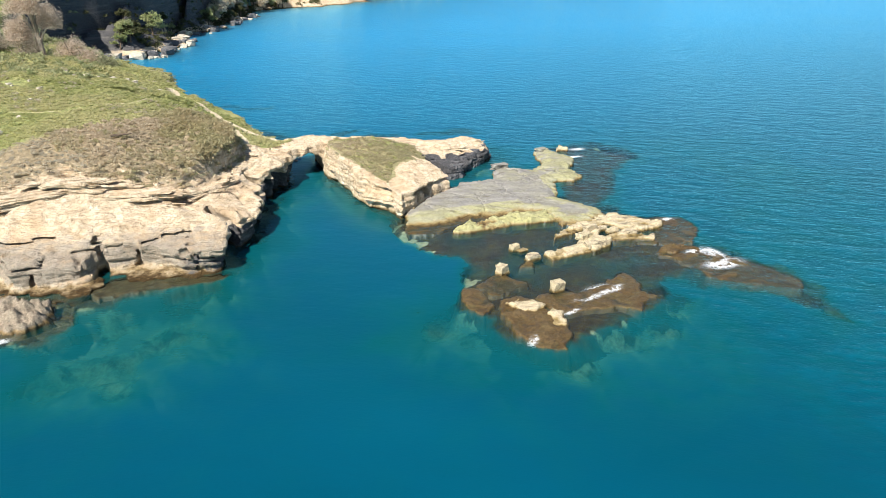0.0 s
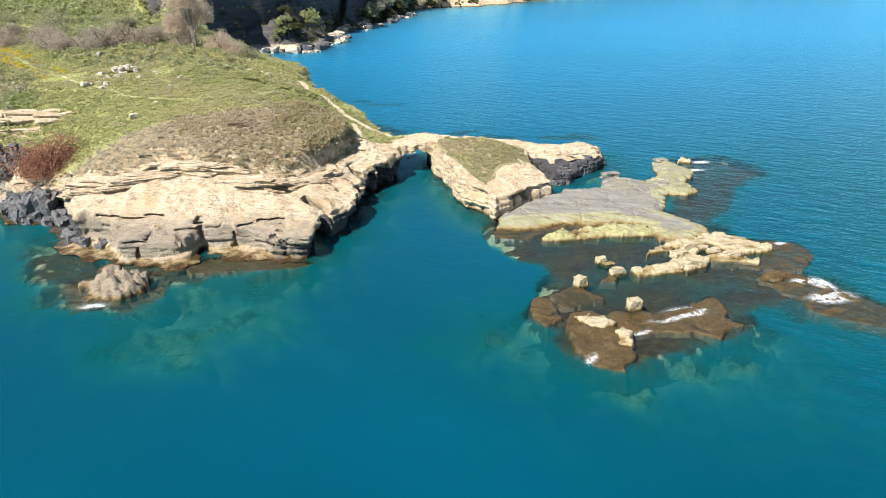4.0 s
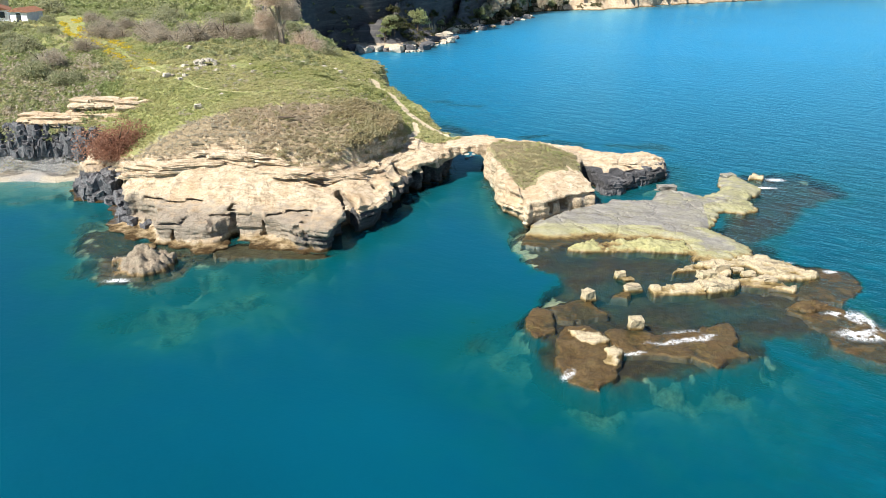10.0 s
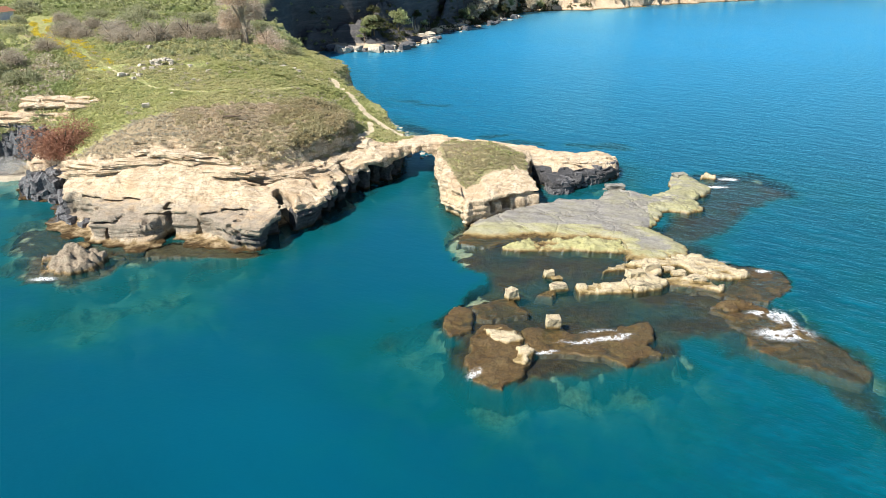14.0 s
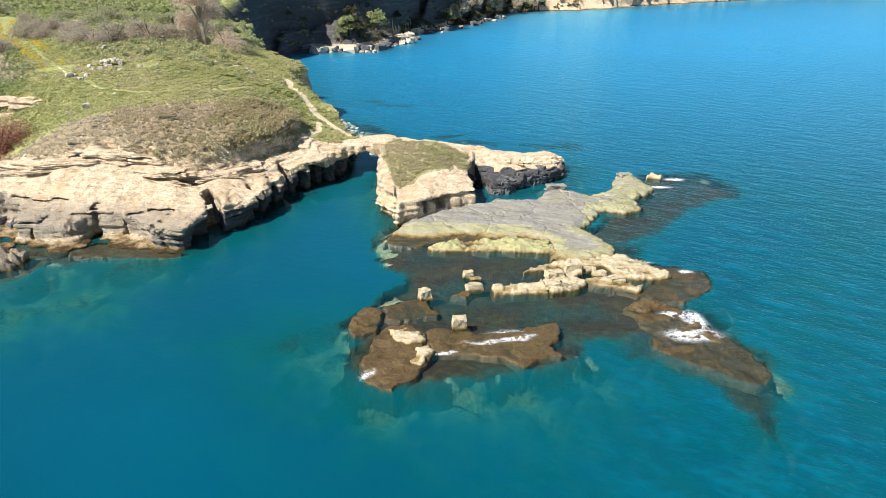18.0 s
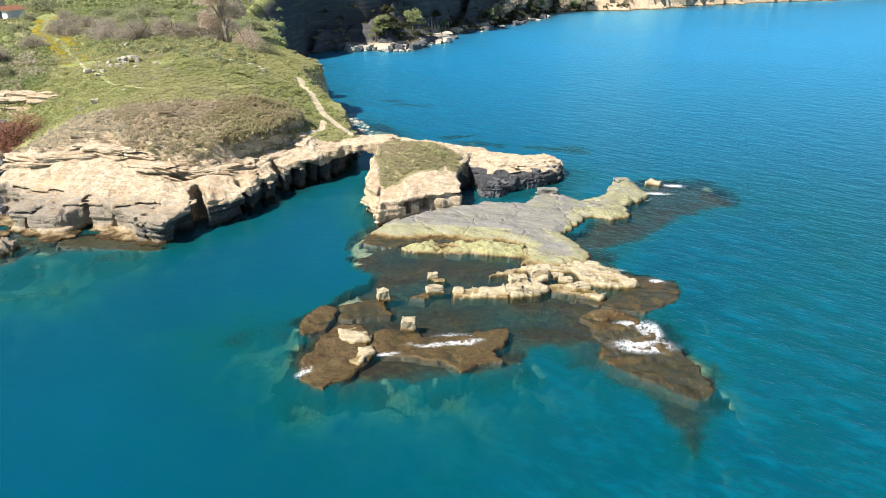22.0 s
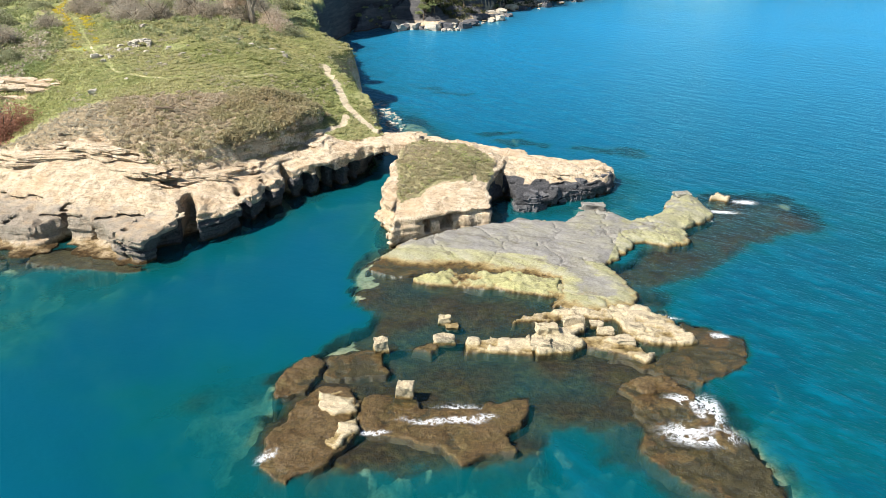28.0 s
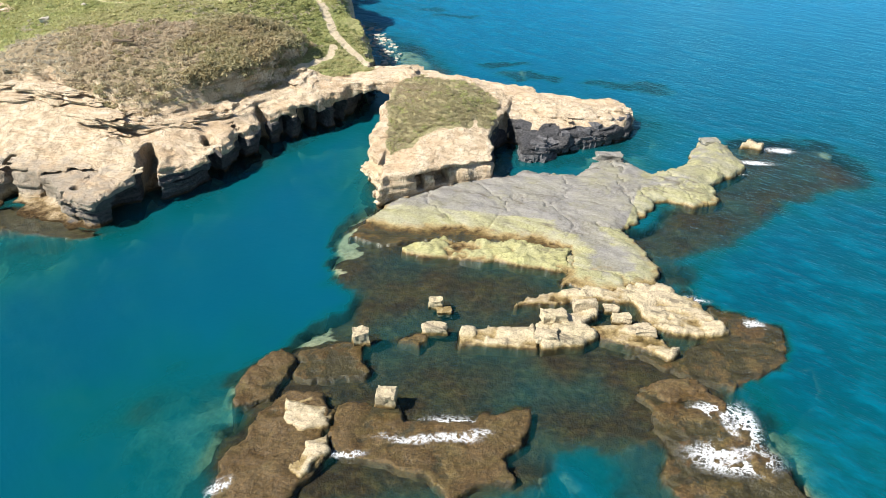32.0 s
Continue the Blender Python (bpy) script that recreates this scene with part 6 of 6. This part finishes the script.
# thin cream ledges cropping out above the basalt wall: beds that stand out over washed-out gaps
beds_ = [boulder("bed", (1, 1, 1), M_COAST, 680 + k, cuts=4) for k in range(4)]
made = 0
for x_, y_, z_, w_, turn in [(-54.8, 21.8, 5.3, 6.4, 4), (-50.2, 22.0, 5.5, 6.0, -6), (-48.4, 24.6, 7.0, 6.2, 10), (-57.8, 22.4, 5.4, 4.4, -5), (-46.0, 23.6, 6.9, 4.0, 18), (-52.4, 24.4, 6.9, 4.2, 0)]:
    e = tagged(new("rock_ledge"), "broken layered cream limestone ledge in the slope", "rock", "ledges over the beach")
    e.matrix_basis = pose(x_, y_, z_ - 0.5, 0, 0, turn)
    for row in range(4):
        for half in (-1, 1):
            o = beds_[made] if made < 4 else beds_[made % 4].copy()
            if made >= 4:
                scene.collection.objects.link(o)
            made += 1
            o.parent = e
            for key in ("label", "category", "group"):
                if key in o:
                    del o[key]
            o.name = "bed"
            out = (0.0, -0.55, 0.1, -0.5)[row] * -1
            o.matrix_basis = pose(half * w_ * rng.uniform(0.2, 0.3), out + rng.uniform(-0.15, 0.15), 0.45 * row, rng.uniform(-3, 3), rng.uniform(-4, 4), rng.uniform(-10, 10)) @ Matrix.Diagonal((w_ * rng.uniform(0.5, 0.72), 2.0, 0.62, 1))

# broken basalt blocks on the seaward tip of the stack
tip_face = tagged(new("basalt_tip"), "jagged black basalt blocks facing the tip of the sea stack", "rock face")
lumps_ = [boulder("basalt_block", (1, 1, 1), M_BASALT, 670 + k, cuts=2, square=0.8) for k in range(6)]
TIP_FOOT = [(10.9, 13.2), (11.6, 11.4), (13.0, 11.6), (15.0, 14.1), (18.2, 15.9), (20.6, 18.5), (21.4, 20.4)]
for made in range(150):
    u_ = rng.uniform(0, 5.999)
    i_ = int(u_)
    (xa, ya), (xb, yb) = TIP_FOOT[i_], TIP_FOOT[i_ + 1]
    ln = math.dist((xa, ya), (xb, yb))
    h_ = rng.uniform(-0.15, 1.45 if u_ > 2 else 1.1)
    back_ = 0.22 + 0.34 * h_ + rng.uniform(-0.12, 0.15)
    w_ = u_ - i_
    x_, y_ = xa + (xb - xa) * w_ - (yb - ya) / ln * back_, ya + (yb - ya) * w_ + (xb - xa) / ln * back_
    o = lumps_[made] if made < 6 else lumps_[made % 6].copy()
    if made >= 6:
        scene.collection.objects.link(o)
    o.parent = tip_face
    for key in ("label", "category", "group"):
        if key in o:
            del o[key]
    o.name = "basalt_block"
    o.matrix_basis = pose(x_, y_, h_ - 0.3, rng.uniform(-12, 12), rng.uniform(-12, 12), math.degrees(math.atan2(yb - ya, xb - xa)) + rng.uniform(-25, 25)) @ Matrix.Diagonal((rng.uniform(0.5, 1.2), rng.uniform(0.7, 1.1), rng.uniform(0.5, 1.0), 1))

# ---------------------------------------------------------------- far shore
for k in range(110):
    u = k / 109
    pts = [(-26, 129.4), (-10, 131), (-1.5, 150), (2, 168), (24, 203), (36, 229)]
    i_ = min(int(u * 5), 4)
    w_ = u * 5 - i_
    x_, y_ = (pts[i_][j] * (1 - w_) + pts[i_ + 1][j] * w_ for j in (0, 1))
    s = rng.choice((0.5, 0.8, 1.1, 1.6, 2.3))
    b_ = boulder("shore_boulder", (s * 1.4, s, s * 0.85), (M_COAST, M_BASALT, M_STONE, M_STONE, M_BASALT)[k % 5], 700 + k, "pale fallen boulder at the foot of the far cliff", "rock", "far shore boulders", 2)
    b_.matrix_basis = pose(x_ + rng.uniform(-3.5, 2.2), y_ + rng.uniform(-1.4, 3.5), -0.35, 0, 0, rng.uniform(0, 360))

far_kinds = [tree("tree", 6.5, 3.4, 0.34, 1100, mat, label, 750 + k) for k, (mat, label) in enumerate(
    ((M_WOOD_FAR, "dark green tree on the far cliff"), (M_WOOD_FAR, "dark green tree on the far cliff"), (M_GREYSCRUB, "bare grey-brown tree on the far cliff"), (M_SCRUB, "olive green tree on the far cliff")))]
for t_ in far_kinds:
    tagged(t_, group="trees on the far cliff")
far_spots = []
while len(far_spots) < 74:
    x_, y_ = rng.uniform(-45, 60), rng.uniform(118, 268)
    d_ = float(outline_distance(np.array([x_]), np.array([y_]), COAST)[0])
    if -15 < d_ < -3.5 and not (x_ < -22 and y_ < 138):
        far_spots.append((x_, y_))
for k, (x_, y_) in enumerate(far_spots):
    m = at_ground(x_, y_, 53 * k, 0.4) @ Matrix.Scale(rng.uniform(0.6, 1.25), 4)
    if k < 4:
        far_kinds[k].matrix_basis = m
    else:
        copy_thing(far_kinds[k % 4], m)
far_slope = lambda a, b: (outline_distance(a, b, COAST) < -3) & (outline_distance(a, b, COAST) > -18) & ~((a < -20) & (b < 140) & (outline_distance(a, b, COAST) > -9)) & (fractal(a / 9, b / 9, None, 2, 331) > -0.25)
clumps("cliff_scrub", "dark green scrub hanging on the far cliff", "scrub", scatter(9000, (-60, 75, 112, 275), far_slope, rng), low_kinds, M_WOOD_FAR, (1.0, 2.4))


# ---------------------------------------------------------------- houses up the hill
n = Nodes("cream_render")
M_WALL = n.finish(n.ramp(n.noise(1.5, 5), (0.3, (0.50, 0.40, 0.30)), (0.7, (0.66, 0.56, 0.44))), 0.9)
n = Nodes("terracotta_tiles")
M_ROOF = n.finish(n.ramp(n.noise(2.5, 5, 0.6, (1, 4, 1)), (0.3, (0.14, 0.06, 0.035)), (0.7, (0.30, 0.15, 0.09))), 0.85)
n = Nodes("dark_window")
M_PANE = n.finish((0.03, 0.035, 0.04), 0.15, None, 0.5)
n = Nodes("white_plaster")
M_WHITE = n.finish(n.ramp(n.noise(2.0, 4), (0.3, (0.66, 0.66, 0.66)), (0.7, (0.82, 0.82, 0.82))), 0.85)


def block_bm(x0, x1, y0, y1, z0, z1):
    bm = bmesh.new()
    bmesh.ops.create_cube(bm, size=1.0)
    for v in bm.verts:
        v.co = ((x0 + x1) / 2 + v.co.x * (x1 - x0), (y0 + y1) / 2 + v.co.y * (y1 - y0), (z0 + z1) / 2 + v.co.z * (z1 - z0))
    bmesh.ops.bevel(bm, geom=bm.edges[:], offset=0.03, segments=1, affect="EDGES")
    return bm


def house(width, length, eaves, wall, label):
    e = tagged(new("house"), label, "house", "houses on the hill")
    part("wall", block_bm(-width / 2, width / 2, -length / 2, length / 2, -2, eaves), wall, e)
    bm = bmesh.new()
    w, l, h = width / 2 + 0.4, length / 2 + 0.4, eaves + width * 0.22
    low = [bm.verts.new(p_) for p_ in ((-w, -l, eaves), (w, -l, eaves), (w, l, eaves), (-w, l, eaves))]
    rid = [bm.verts.new(p_) for p_ in ((0, -l, h), (0, l, h))]
    for f_ in ((low[0], low[1], rid[0]), (low[2], low[3], rid[1]), (low[1], low[2], rid[1], rid[0]), (low[3], low[0], rid[0], rid[1]), (low[3], low[2], low[1], low[0])):
        bm.faces.new(f_)
    part("roof", bm, M_ROOF, e, "brown terracotta tiled gable roof")
    for sx_ in (-0.25, 0.25):
        for z_ in (0.9, 3.6):
            if z_ + 1.4 < eaves:
                win = part("window", block_bm(sx_ * width - 0.55, sx_ * width + 0.55, -length / 2 - 0.06, -length / 2 + 0.1, z_, z_ + 1.3), M_WHITE, e)
                part("pane", block_bm(sx_ * width - 0.45, sx_ * width + 0.45, -length / 2 - 0.09, -length / 2 - 0.03, z_ + 0.1, z_ + 1.2), M_PANE, win)
    part("door", block_bm(-0.5, 0.5, -length / 2 - 0.06, -length / 2 + 0.1, 0, 2.1), M_PANE, e)
    return e


HOUSES = [(-84.6, 81, -12, 3.6, 4.6, 2.3, M_WHITE, "white gabled house with a brown tiled roof"), (-90.5, 82, 20, 4.2, 5, 2.4, M_WHITE, "white plastered house with a tiled roof"),
          (-101, 100, -40, 5, 6, 3.4, M_WALL, "cream house among trees on the hill")]
for x_, y_, turn, w_, l_, e_, mt, lb in HOUSES:
    house(w_, l_, e_, mt, lb).matrix_basis = at_ground(x_, y_, turn)
